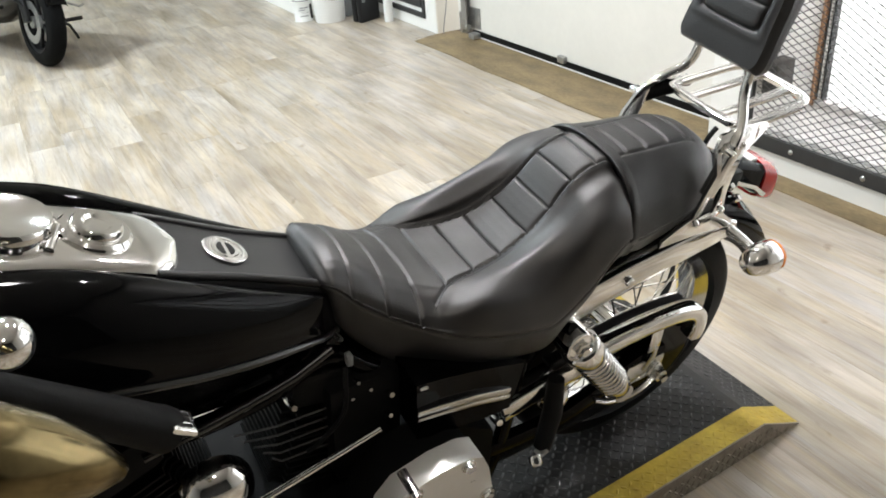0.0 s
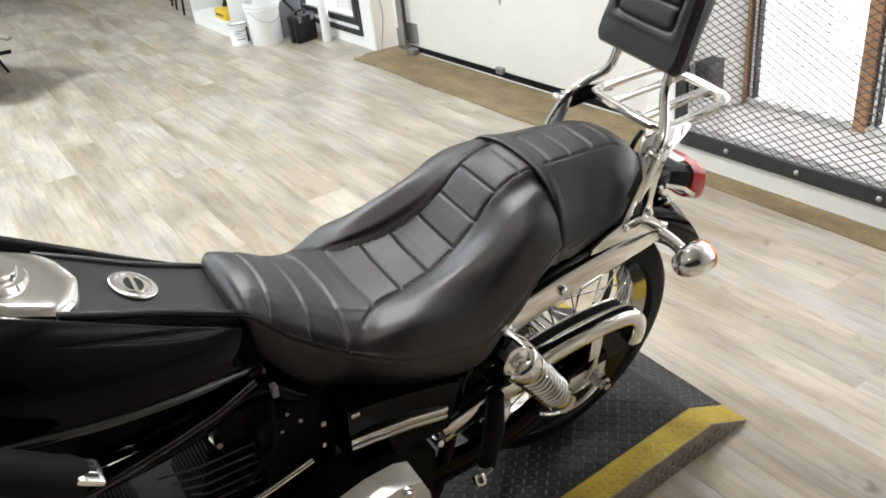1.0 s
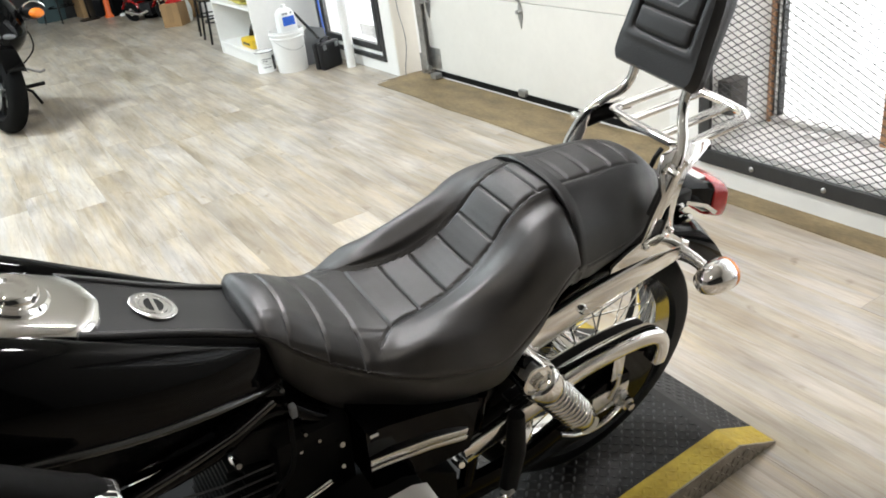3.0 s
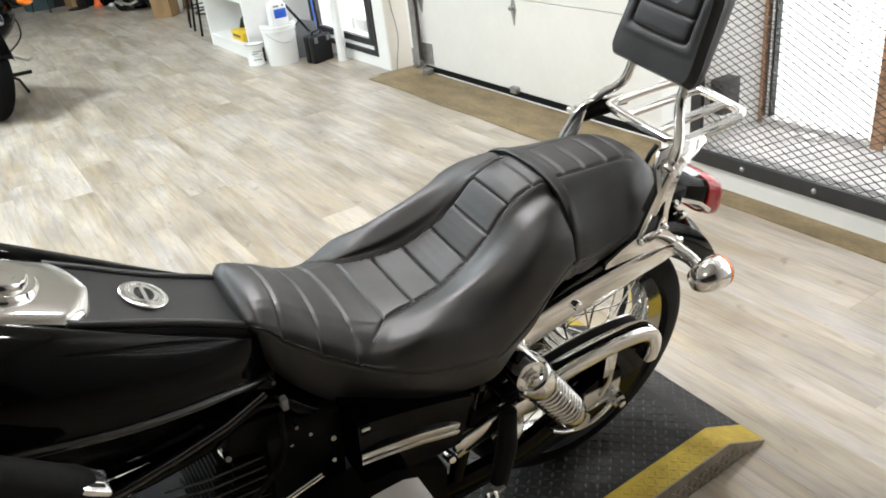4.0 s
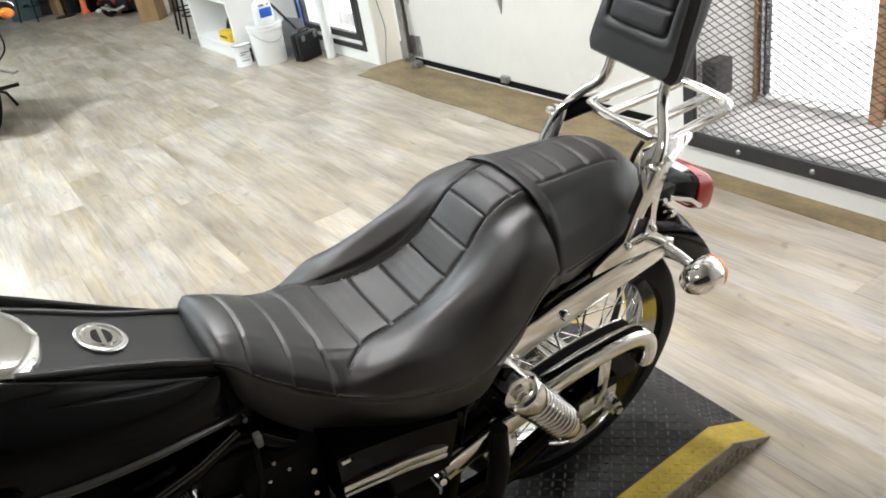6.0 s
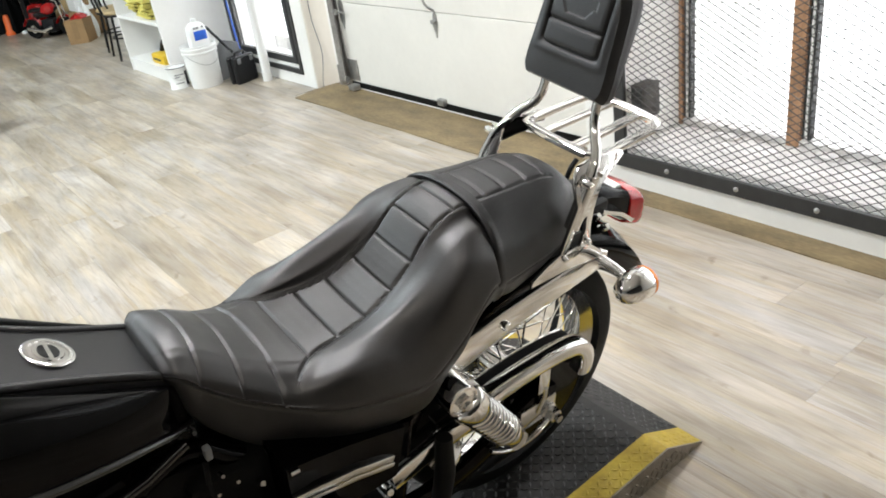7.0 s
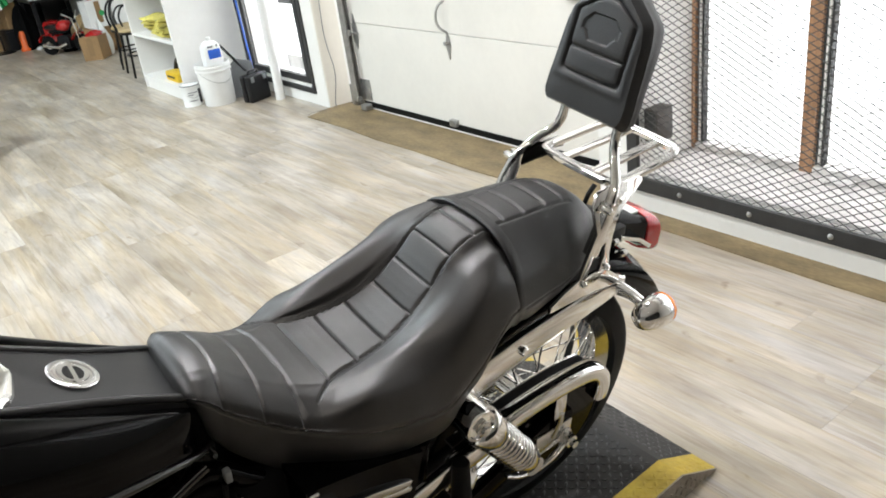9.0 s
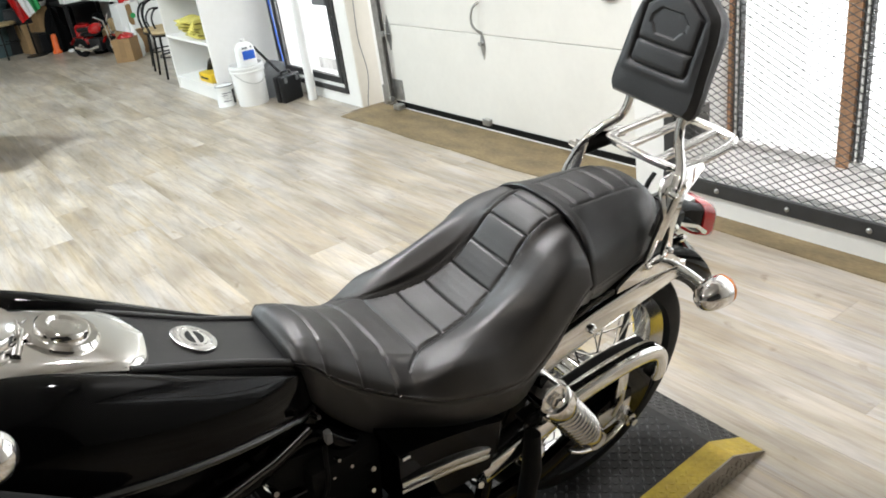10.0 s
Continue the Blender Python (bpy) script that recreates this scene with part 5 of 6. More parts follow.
part("stem_ball", revolve([(0, -0.03), (0.016, -0.026), (0.027, -0.012), (0.029, 0.002), (0.025, 0.016), (0.014, 0.026), (0, 0.029)], 28, None, aim((-1.050, -0.24, 1.054), (-1.05, -0.6, 1.4)) @ Matrix.Scale(0.84, 4)), CHROME, bar, "round chrome stem ball")
part("mirror_shell", revolve([(0, -0.09), (0.010, -0.083), (0.024, -0.058), (0.036, -0.022), (0.041, 0.01), (0.041, 0.05), (0.038, 0.058), (0, 0.06)], 36, None, aim((-1.058, -0.42, 1.108), (-1.14, -0.42, 1.172))), GOLDREF, bar, "teardrop chrome mirror shell with a gold reflection in its colour")
part("shell_stay", tube([(-1.09, -0.23, 1.0), (-1.10, -0.33, 1.07), (-1.09, -0.41, 1.12)], 0.007), CHROME, bar)


# ---- shelf unit and things by the glazed door ----
SX0, SX1, SY0, SY1 = 2.165, NX, 6.335, 7.36
shelf = thing("shelf_unit", "white open shelf unit with folded cloths and tools", "shelf")
part("end_panel", box(SX0, SX1, SY0, SY0 + 0.025, 0, 2.2, 0.002), WALL, shelf, smooth=False)
part("end_panel", box(SX0, SX1, SY1 - 0.025, SY1, 0, 2.2, 0.002), WALL, shelf, smooth=False)
part("back_panel", box(SX1 - 0.02, SX1 - 0.002, SY0 + 0.026, SY1 - 0.026, 0.0, 2.2), WALL, shelf, smooth=False)
for z in (0.09, 0.45, 0.80, 1.15, 1.5, 1.85, 2.175):
    part("board", box(SX0 + 0.002, SX1 - 0.021, SY0 + 0.026, SY1 - 0.026, z, z + 0.022, 0.002), WALL, shelf, smooth=False)
part("plinth", box(SX0 + 0.012, SX0 + 0.03, SY0 + 0.026, SY1 - 0.026, 0, 0.089), WALL, shelf, smooth=False)

cloth = thing("folded_cloths", "rumpled yellow work cloths stacked on a shelf", "cloth")
rng = random.Random(5)
for k in range(5):
    rings = []
    for i in range(13):
        u = i / 12
        y = 6.56 + 0.40 * u
        ring = []
        for j in range(16):
            a = 2 * math.pi * j / 16
            ring.append((2.30 - 0.012 * k + 0.105 * math.cos(a) * (1 + 0.12 * math.sin(5 * u + k)), y + 0.01 * math.sin(3 * a), 0.472 + 0.018 + k * 0.032 + 0.017 * math.sin(a) + 0.008 * math.sin(9 * u + 2 * k + 3 * a) * (k > 0)))
        rings.append(ring)
    part("cloth", loft(rings), GLOVE, cloth)
tool = thing("sander_tool", "yellow and black power tool on a shelf", "power tool")
part("body", box(2.20, 2.36, 6.58, 6.86, 0.112, 0.19, 0.02), TOOLY, tool, "yellow plastic body")
part("grip", tube(smooth_path([(2.30, 6.62, 0.17), (2.32, 6.66, 0.25), (2.32, 6.78, 0.26), (2.31, 6.84, 0.18)]), 0.035), BLACKP, tool, "black grip")
part("stripe", box(2.196, 2.2005, 6.64, 6.80, 0.145, 0.16), BLACKP, tool)
jars = thing("small_parts", "dark small parts lying on a shelf", "parts")
for i in range(6):
    part("piece", revolve([(0, 0), (0.03, 0), (0.033, 0.02), (0.02, 0.05 + 0.02 * (i % 3)), (0, 0.05 + 0.02 * (i % 3))], 12, None, Matrix.Translation((2.24 + 0.05 * (i % 2), 6.5 + 0.11 * i, 0.822))), BLACKP if i % 2 else GREY, jars)

can = thing("paint_can", "white metal paint can with a worn label on the floor", "paint can", m=pose(2.162, 6.22, 0) @ Matrix.Scale(0.84, 4))
part("body", revolve([(0, 0.002), (0.084, 0.002), (0.086, 0), (0.087, 0.006), (0.084, 0.01), (0.084, 0.18), (0.087, 0.185), (0.087, 0.191), (0.078, 0.191), (0.076, 0.184), (0, 0.184)], 40), WHITEP, can)
part("rim", revolve([(0.0865, 0.1865), (0.0885, 0.188), (0.0885, 0.192), (0.0865, 0.193), (0.0865, 0.1865)], 40), BLACKP, can, "dark rim")
rings = []
for i in range(13):
    a = radians(-60 + i * 5)
    rings.append([(0.0845 * math.cos(a), 0.0845 * math.sin(a), 0.02), (0.0845 * math.cos(a), 0.0845 * math.sin(a), 0.15), (0.0852 * math.cos(a), 0.0852 * math.sin(a), 0.15), (0.0852 * math.cos(a), 0.0852 * math.sin(a), 0.02)])
part("label_panel", loft(rings), BLACKP, can, "black label panel")
for z, w in ((0.125, 16), (0.105, 9), (0.05, 14)):
    rings = []
    for i in range(w):
        a = radians(-128 + i * 4)
        rings.append([(r * math.cos(a), r * math.sin(a), z + h) for r, h in ((0.0842, 0), (0.0842, 0.008), (0.0848, 0.008), (0.0848, 0))])
    part("print_bar", loft(rings), GREY, can, "unreadable print bar")
part("bail", tube([(0.088 * math.cos(a), 0.088 * math.sin(a), 0.11 - 0.03 * math.sin((a + 2.4) / 1.6 * math.pi)) for a in np.linspace(-2.4, -0.8, 16)], 0.002, 6), STEEL, can)

bucket = thing("bucket", "white plastic pail with ribbed rim on the floor", "bucket", m=pose(2.318, 6.05, 0) @ Matrix.Scale(0.86, 4))
part("pail", revolve([(0, 0.004), (0.128, 0.004), (0.132, 0), (0.135, 0.01), (0.147, 0.29), (0.156, 0.295), (0.157, 0.31), (0.149, 0.312), (0.150, 0.325), (0.158, 0.328), (0.159, 0.343), (0.151, 0.346), (0.153, 0.366), (0.146, 0.366), (0.138, 0.25), (0.126, 0.02), (0, 0.018)], 48), WHITEP, bucket)
part("bail", tube([(0.156 * math.cos(a), 0.156 * math.sin(a), 0.30 - 0.10 * math.sin((a + 2.8) / 2.6 * math.pi)) for a in np.linspace(-2.8, -0.2, 24)], 0.0025, 6), STEEL, bucket)
jug = thing("plastic_jug", "white plastic jug with a blue label standing in the pail", "jug", m=pose(2.335, 6.05, 0.017) @ Matrix.Diagonal((0.76, 0.76, 0.95, 1)))
part("body", loft([[(x * k, y * k, z) for x, y in ((-0.09, -0.05), (-0.07, -0.065), (0.07, -0.065), (0.09, -0.05), (0.09, 0.05), (0.07, 0.065), (-0.07, 0.065), (-0.09, 0.05))] for z, k in ((0, 0.95), (0.01, 1), (0.40, 1), (0.44, 0.92), (0.47, 0.6), (0.48, 0.3))]), WHITEP, jug)
part("cap", revolve([(0, 0.478), (0.024, 0.478), (0.024, 0.505), (0, 0.507)], 20), WHITEP, jug)
part("blue_label", box(-0.055, 0.072, -0.0675, -0.0655, 0.345, 0.415, 0.0008), BLUE, jug, "blue label")
for a, b in ((-0.05, -0.025), (-0.02, 0.005)):
    part("print_bar", box(a, b, -0.0672, -0.0655, 0.43, 0.445), GREY, jug, "unreadable print bar")
part("dark_mark", rod((0.045, -0.066, 0.44), (0.045, -0.0675, 0.44), 0.009, 14), GREY, jug)

case = thing("tool_case", "black hard plastic tool case standing on its edge", "case", m=pose(2.525, 5.82, 0, 0, 0, 18))
for y in (-0.052, 0.004):
    part("half_shell", box(-0.10, 0.10, y, y + 0.05, 0.0, 0.205, 0.02, seg=3), PLASTIC, case)
part("handle", tube(smooth_path([(-0.04, -0.001, 0.20), (-0.038, -0.001, 0.225), (0.038, -0.001, 0.225), (0.04, -0.001, 0.20)]), 0.008), BLACKP, case)
for x in (-0.06, 0.06):
    part("latch", box(x - 0.015, x + 0.015, -0.058, -0.05, 0.15, 0.19, 0.003), GREY, case)

pan = thing("dustpan", "dark grey long-handled dustpan leaning on the wall", "dustpan")
part("handle", rod((2.51, 5.90, 0.22), (2.455, 6.16, 0.40), 0.011), BLACKP, pan)
part("pan", slab([(2.42, 0.01), (2.64, 0.01), (2.62, 0.26), (2.50, 0.30), (2.44, 0.24)], "y", 6.02, 6.05, 0.008), GREY, pan, "grey pan")
broom = thing("broom", "blue-handled broom leaning in the corner", "broom")
part("handle", rod((2.665, 6.14, 0.14), (2.695, 6.295, 1.45), 0.012), BLUE, broom, "blue handle")
part("head", box(2.60, 2.69, 6.05, 6.20, 0.06, 0.14, 0.012), BLACKP, broom)
part("bristles", box(2.605, 2.685, 6.055, 6.195, 0.002, 0.06, 0.004), BLACKP, broom)
part("strap", rod((2.64, 6.10, 0.14), (2.672, 6.25, 1.30), 0.007), BLACKP, broom)
roll = thing("paper_tube", "white paper tube standing against the glazed door", "tube")
part("outer", revolve([(0.031, 0), (0.035, 0), (0.035, 1.25), (0.031, 1.25), (0.031, 0)], 28, None, Matrix.Translation((2.635, 5.655, 0.0)) @ Matrix.Rotation(radians(2), 4, "X")), WHITEP, roll)


# ---- stacked chairs, boxes and clutter along the far wall ----
def bentwood_chair(m):
    c = thing("cafe_chair", "black bentwood cafe chair with a tan vinyl seat", "chair", "cafe chairs", m)
    part("seat", revolve([(0, 0.44), (0.19, 0.44), (0.20, 0.455), (0.19, 0.475), (0.12, 0.485), (0, 0.487)], 32), TAN, c, "tan vinyl seat pad")
    part("seat_ring", revolve([(0.188, 0.42), (0.205, 0.42), (0.208, 0.44), (0.188, 0.44), (0.188, 0.42)], 32), BLACKP, c)
    for x, y in ((-0.16, -0.15), (0.16, -0.15), (-0.15, 0.16), (0.15, 0.16)):
        part("leg", tube([(x, y, 0.43), (x * 1.1, y * 1.1, 0.22), (x * 1.25, y * 1.25, 0.0)], 0.012, 10), BLACKP, c)
    part("back_hoop", tube(smooth_path([(-0.18, 0.16, 0.43), (-0.20, 0.20, 0.60), (-0.14, 0.24, 0.73), (0, 0.25, 0.77), (0.14, 0.24, 0.73), (0.20, 0.20, 0.60), (0.18, 0.16, 0.43)]), 0.013, 10), BLACKP, c)
    part("inner_hoop", tube(smooth_path([(-0.10, 0.175, 0.43), (-0.12, 0.20, 0.56), (-0.07, 0.225, 0.65), (0, 0.23, 0.67), (0.07, 0.225, 0.65), (0.12, 0.20, 0.56), (0.10, 0.175, 0.43)]), 0.010, 10), BLACKP, c)
    part("stretcher", revolve([(0.165, 0.20), (0.18, 0.20), (0.18, 0.215), (0.165, 0.215), (0.165, 0.20)], 28), BLACKP, c)
    return c


chair = bentwood_chair(pose(2.42, 8.02, 0, 0, 0, -4) @ Matrix.Scale(0.92, 4))
copy_thing(chair, pose(2.49, 8.58, 0, 0, 0, -12) @ Matrix.Scale(0.92, 4))
copy_thing(chair, pose(1.50, 11.95, 0, 0, 0, 30))


def carton(name, x, y, z, sx, sy, sz, rot, material, label, cat="box"):
    b = thing(name, label, cat, m=pose(x, y, z, 0, 0, rot))
    part("body", box(-sx / 2, sx / 2, -sy / 2, sy / 2, 0, sz, 0.004), material, b, smooth=False)
    part("flap", box(-sx / 2 + 0.005, sx / 2 - 0.005, -sy / 2 - 0.006, -sy / 2 + 0.12, sz - 0.004, sz + 0.006, 0.002), material, b, smooth=False)
    part("tape", box(-0.03, 0.03, -sy / 2 - 0.002, -sy / 2, 0.05, sz - 0.01), TAPE, b, smooth=False)
    return b


carton("cardboard_box", 2.345, 9.53, 0, 0.21, 0.24, 0.245, -38, CARD, "brown open cardboard box on the floor")
carton("cardboard_box", 1.84, 12.0, 0, 0.30, 0.32, 0.36, 8, CARD, "brown cardboard box before the far wall")
carton("cardboard_box", 2.545, 9.95, 0, 0.29, 0.28, 0.27, 2, CARD, "brown cardboard box under a white carton")
white_box = carton("white_carton", 2.55, 9.95, 0.277, 0.25, 0.26, 0.29, 3, WHITEP, "white carton with a green mark on a cardboard box")
part("green_mark", revolve([(0, 0), (0.03, 0), (0.03, 0.002), (0, 0.002)], 24, None, aim((0.03, -0.131, 0.15), (0.03, -1, 0.15))), GREEN, white_box, "small round green mark")

bin_ = thing("waste_bin", "grey-green plastic waste bin", "bin", m=pose(1.42, 12.32, 0))
part("body", loft([[(r * math.cos(2 * math.pi * i / 28), r * math.sin(2 * math.pi * i / 28), z) for i in range(28)] for r, z in ((0.22, 0), (0.225, 0.02), (0.27, 0.62), (0.29, 0.63), (0.29, 0.66), (0.265, 0.66))]), TEAL, bin_)
part("lid", revolve([(0, 0.66), (0.285, 0.66), (0.285, 0.68), (0.15, 0.73), (0, 0.74)], 28), TEAL, bin_)
cone = thing("orange_post", "orange plastic marker post", "marker", m=pose(1.98, 11.42, 0))
part("post", revolve([(0, 0), (0.07, 0), (0.072, 0.02), (0.052, 0.05), (0.042, 0.20), (0.03, 0.235), (0, 0.24)], 20), ORANGE, cone)

bench = thing("work_table", "low dark metal table loaded with clutter", "table")
part("tabletop", box(2.08, 2.69, 10.84, 11.60, 0.57, 0.60, 0.004), BLACKP, bench, smooth=False)
for x, y in ((2.11, 10.87), (2.65, 10.87), (2.11, 11.57), (2.65, 11.57)):
    part("leg", box(x - 0.022, x + 0.022, y - 0.022, y + 0.022, 0, 0.568, 0.003), PLASTIC, bench, smooth=False)
part("lower_shelf", box(2.135, 2.625, 10.90, 11.54, 0.08, 0.10), BLACKP, bench, smooth=False)
board = thing("white_board", "long narrow white board leaning on boxes", "board")
part("panel", loft([[(2.36 + a, 10.80, 0.603), (2.36 + a, 10.80, 0.618), (2.555 + a, 9.83, 0.588), (2.555 + a, 9.83, 0.573)] for a in (0, 0.045)]), WHITEP, board, smooth=False)

scoot = thing("red_minibike", "red mini motorcycle with chrome parts parked among boxes", "minibike", m=pose(2.235, 10.36, 0, 0, 0, -52) @ Matrix.Scale(0.64, 4))
for x in (-0.36, 0.36):
    w = part("wheel", revolve([(0.07, -0.03), (0.12, -0.042), (0.16, -0.035), (0.175, 0), (0.16, 0.035), (0.12, 0.042), (0.07, 0.03), (0.07, -0.03)], 32, None, Matrix.Translation((x, 0, 0.175)) @ Matrix.Rotation(radians(90), 4, "X")), RUBBER, scoot, "small black tyre")
    part("rim", revolve([(0, -0.02), (0.07, -0.025), (0.075, 0), (0.07, 0.025), (0, 0.02)], 24, None, Matrix.Translation((x, 0, 0.175)) @ Matrix.Rotation(radians(90), 4, "X")), CHROME, w)
    part("mudguard", tube([(x + 0.20 * math.cos(a), 0, 0.175 + 0.20 * math.sin(a)) for a in np.linspace(0.3, 2.8, 14)], 0.02, 10, None, (0.05, 0.008)), REDP, scoot, "red mudguard")
part("tank", revolve([(0, -0.16), (0.06, -0.13), (0.095, -0.04), (0.10, 0.04), (0.07, 0.12), (0, 0.15)], 28, None, Matrix.Translation((0.05, 0, 0.50)) @ Matrix.Rotation(radians(80), 4, "Y")), REDP, scoot, "red fuel tank")
part("frame", tube(smooth_path([(0.34, 0, 0.58), (0.05, 0, 0.40), (-0.2, 0, 0.38), (-0.36, 0, 0.18)]), 0.025), BLACKP, scoot)
part("engine", box(-0.12, 0.14, -0.08, 0.08, 0.10, 0.33, 0.03), PLASTIC, scoot)
part("exhaust", tube([(0.10, -0.09, 0.20), (-0.1, -0.11, 0.14), (-0.40, -0.12, 0.20)], 0.03), CHROME, scoot)
part("seat", box(-0.32, -0.05, -0.08, 0.08, 0.46, 0.53, 0.03, seg=3), BLACKP, scoot)
part("fork", tube([(0.36, 0.05, 0.18), (0.30, 0.05, 0.62), (0.24, 0.2, 0.72)], 0.014), CHROME, scoot)
part("fork", tube([(0.36, -0.05, 0.18), (0.30, -0.05, 0.62), (0.24, -0.2, 0.72)], 0.014), CHROME, scoot)
part("headlight", revolve([(0, -0.05), (0.05, -0.03), (0.06, 0.01), (0, 0.02)], 20, None, aim((0.40, 0, 0.36), (1, 0, 0.3))), CHROME, scoot)
hel = thing("red_helmet", "glossy red helmet lying under the low table", "helmet", m=pose(2.27, 11.05, 0.10))
part("shell", revolve([(0.09, 0.0), (0.12, 0.03), (0.13, 0.10), (0.12, 0.17), (0.08, 0.225), (0, 0.245)], 32), REDP, hel)
part("visor", box(-0.08, 0.08, -0.14, -0.10, 0.07, 0.14, 0.02), BLACKP, hel)


def crate(x, y, z, sx, sy, sz, rot, m_, label):
    th = thing("storage_box", label, "box", m=pose(x, y, z, 0, 0, rot))
    part("body", box(-sx, sx, -sy, sy, 0, sz, 0.012), m_, th)
    part("lid", box(-sx * 1.03, sx * 1.03, -sy * 1.03, sy * 1.03, sz, sz + 0.022, 0.008), m_, th)


def canister(x, y, z, r, h, m_, label):
    th = thing("canister", label, "canister", m=pose(x, y, z))
    part("body", revolve([(0, 0), (r * 0.95, 0), (r, 0.012), (r, h * 0.72), (r * 0.55, h * 0.9), (r * 0.45, h * 0.9), (0, h * 0.9)], 24), m_, th)
    part("cap", revolve([(0, h * 0.9), (r * 0.48, h * 0.9), (r * 0.48, h), (0, h)], 18), BLACKP, th)


def heap(x, y, z, r, h, k, m_, label, name="cloth_heap"):
    th = thing(name, label, "cloth" if name == "cloth_heap" else "parts", m=pose(x, y, z))
    rings = []
    for q in np.linspace(0, 1, 9):
        rad = r * (1 - q ** 2.2) ** 0.6 + 0.004
        rings.append([(rad * math.cos(a) * (1 + 0.22 * math.sin(3 * a + k + 4 * q)), rad * math.sin(a) * (1 + 0.18 * math.sin(5 * a + 2 * k)), h * q * (1 + 0.15 * math.sin(4 * a + k))) for a in np.linspace(0, 2 * math.pi, 27)[:-1]])
    part("fold", loft(rings), m_, th)


# on the low table
carton("white_carton", 2.21, 10.98, 0.60, 0.20, 0.20, 0.19, 6, WHITEP, "white carton on the low table")
carton("cardboard_box", 2.50, 10.99, 0.60, 0.13, 0.16, 0.10, -6, CARD, "small brown cardboard box on the low table")
heap(2.505, 10.98, 0.708, 0.10, 0.07, 2, TOOLY, "yellow work cloth thrown over a small box")
heap(2.60, 10.92, 0.60, 0.06, 0.16, 4, SATIN, "bundle of shiny metal parts on the low table", "bundled_parts")
heap(2.39, 11.05, 0.60, 0.07, 0.15, 1, WHITEP, "crumpled white cloth on the low table")
heap(2.33, 11.32, 0.60, 0.16, 0.26, 7, DARKC, "heap of dark cloth on the low table")
canister(2.56, 9.94, 0.573, 0.062, 0.20, REDP, "dark red canister on a white carton")
heap(2.37, 9.50, 0.252, 0.085, 0.05, 5, REDP, "red rag on an open cardboard box")
heap(2.47, 9.66, 0.0, 0.09, 0.36, 6, WHITEP, "white rag bundled between boxes")
# under and beside the low table
heap(2.48, 11.0, 0.10, 0.13, 0.30, 3, DARKC, "dark bag under the low table", "bundled_parts")
heap(2.50, 10.50, 0.0, 0.15, 0.34, 8, TAN, "greyish open sack beside a minibike")
heap(2.36, 10.62, 0.0, 0.12, 0.20, 9, DARKC, "dark bundle of parts behind a minibike", "bundled_parts")
crate(2.20, 11.95, 0, 0.17, 0.14, 0.52, 5, DARKC, "black plastic storage box in the clutter")
crate(2.53, 11.95, 0, 0.15, 0.16, 0.70, -4, BLACKP, "black plastic storage box in the clutter")
crate(1.93, 11.72, 0, 0.12, 0.12, 0.24, 12, PLASTIC, "black plastic storage box in the clutter")
carton("cardboard_box", 1.95, 11.72, 0.263, 0.16, 0.18, 0.30, 12, CARD, "upright brown carton on a storage box")
crate(1.70, 12.24, 0, 0.16, 0.13, 0.55, -8, BLACKP, "black plastic storage box in the clutter")
heap(2.05, 11.50, 0.0, 0.13, 0.50, 2, DARKC, "dark bag standing beside the low table")
heap(2.11, 11.28, 0.0, 0.04, 0.03, 2, WHITEP, "scrap of white paper on the floor")
crate(1.95, 12.15, 0, 0.12, 0.12, 0.66, 0, PLASTIC, "black plastic storage box in the clutter")
wh = thing("white_helmet", "black and white helmet on an upright carton", "helmet", m=pose(1.95, 11.72, 0.569))
part("shell", revolve([(0.09, 0.0), (0.12, 0.03), (0.13, 0.10), (0.12, 0.17), (0.08, 0.225), (0, 0.245)], 32), WHITEP, wh)
part("visor", box(-0.10, 0.08, -0.145, -0.09, 0.06, 0.15, 0.02), BLACKP, wh)
cab = thing("dark_cabinet", "dark metal cabinet standing against the far wall", "cabinet", m=pose(1.72, 12.6, 0))
part("body", box(-0.35, 0.35, -0.25, 0.28, 0, 1.5, 0.006), BLACKP, cab, smooth=False)
for x in (-0.17, 0.17):
    part("door_leaf", box(x - 0.165, x + 0.165, -0.262, -0.252, 0.06, 1.46, 0.003), PLASTIC, cab, smooth=False)
flag = thing("bunting", "rumpled red, white and green flag hung over dark boxes", "flag")
for k, m_ in enumerate((REDP, WHITEP, GREEN)):
    rings = []
    for v in np.linspace(0, 1, 9):
        row = [(1.60 + 0.09 * k + 0.09 * u + 0.10 * v, 11.545 - 0.02 * math.sin(9 * u + 5 * v + k), 0.78 - 0.36 * v + 0.05 * u + 0.05 * k) for u in np.linspace(0, 1, 7)]
        rings.append(row + [(x, y + 0.004, z) for x, y, z in row[::-1]])
    part("cloth", loft(rings), m_, flag)
stand = thing("clothes_stand", "thin black stand that carries a flag", "stand")
part("pole", rod((1.75, 11.58, 0.02), (1.75, 11.58, 0.98), 0.012), BLACKP, stand)
part("cross_bar", rod((1.58, 11.575, 0.79), (1.92, 11.575, 0.95), 0.01), BLACKP, stand)
part("foot", revolve([(0, 0), (0.13, 0), (0.13, 0.012), (0, 0.02)], 24, None, Matrix.Translation((1.75, 11.58, 0))), BLACKP, stand)

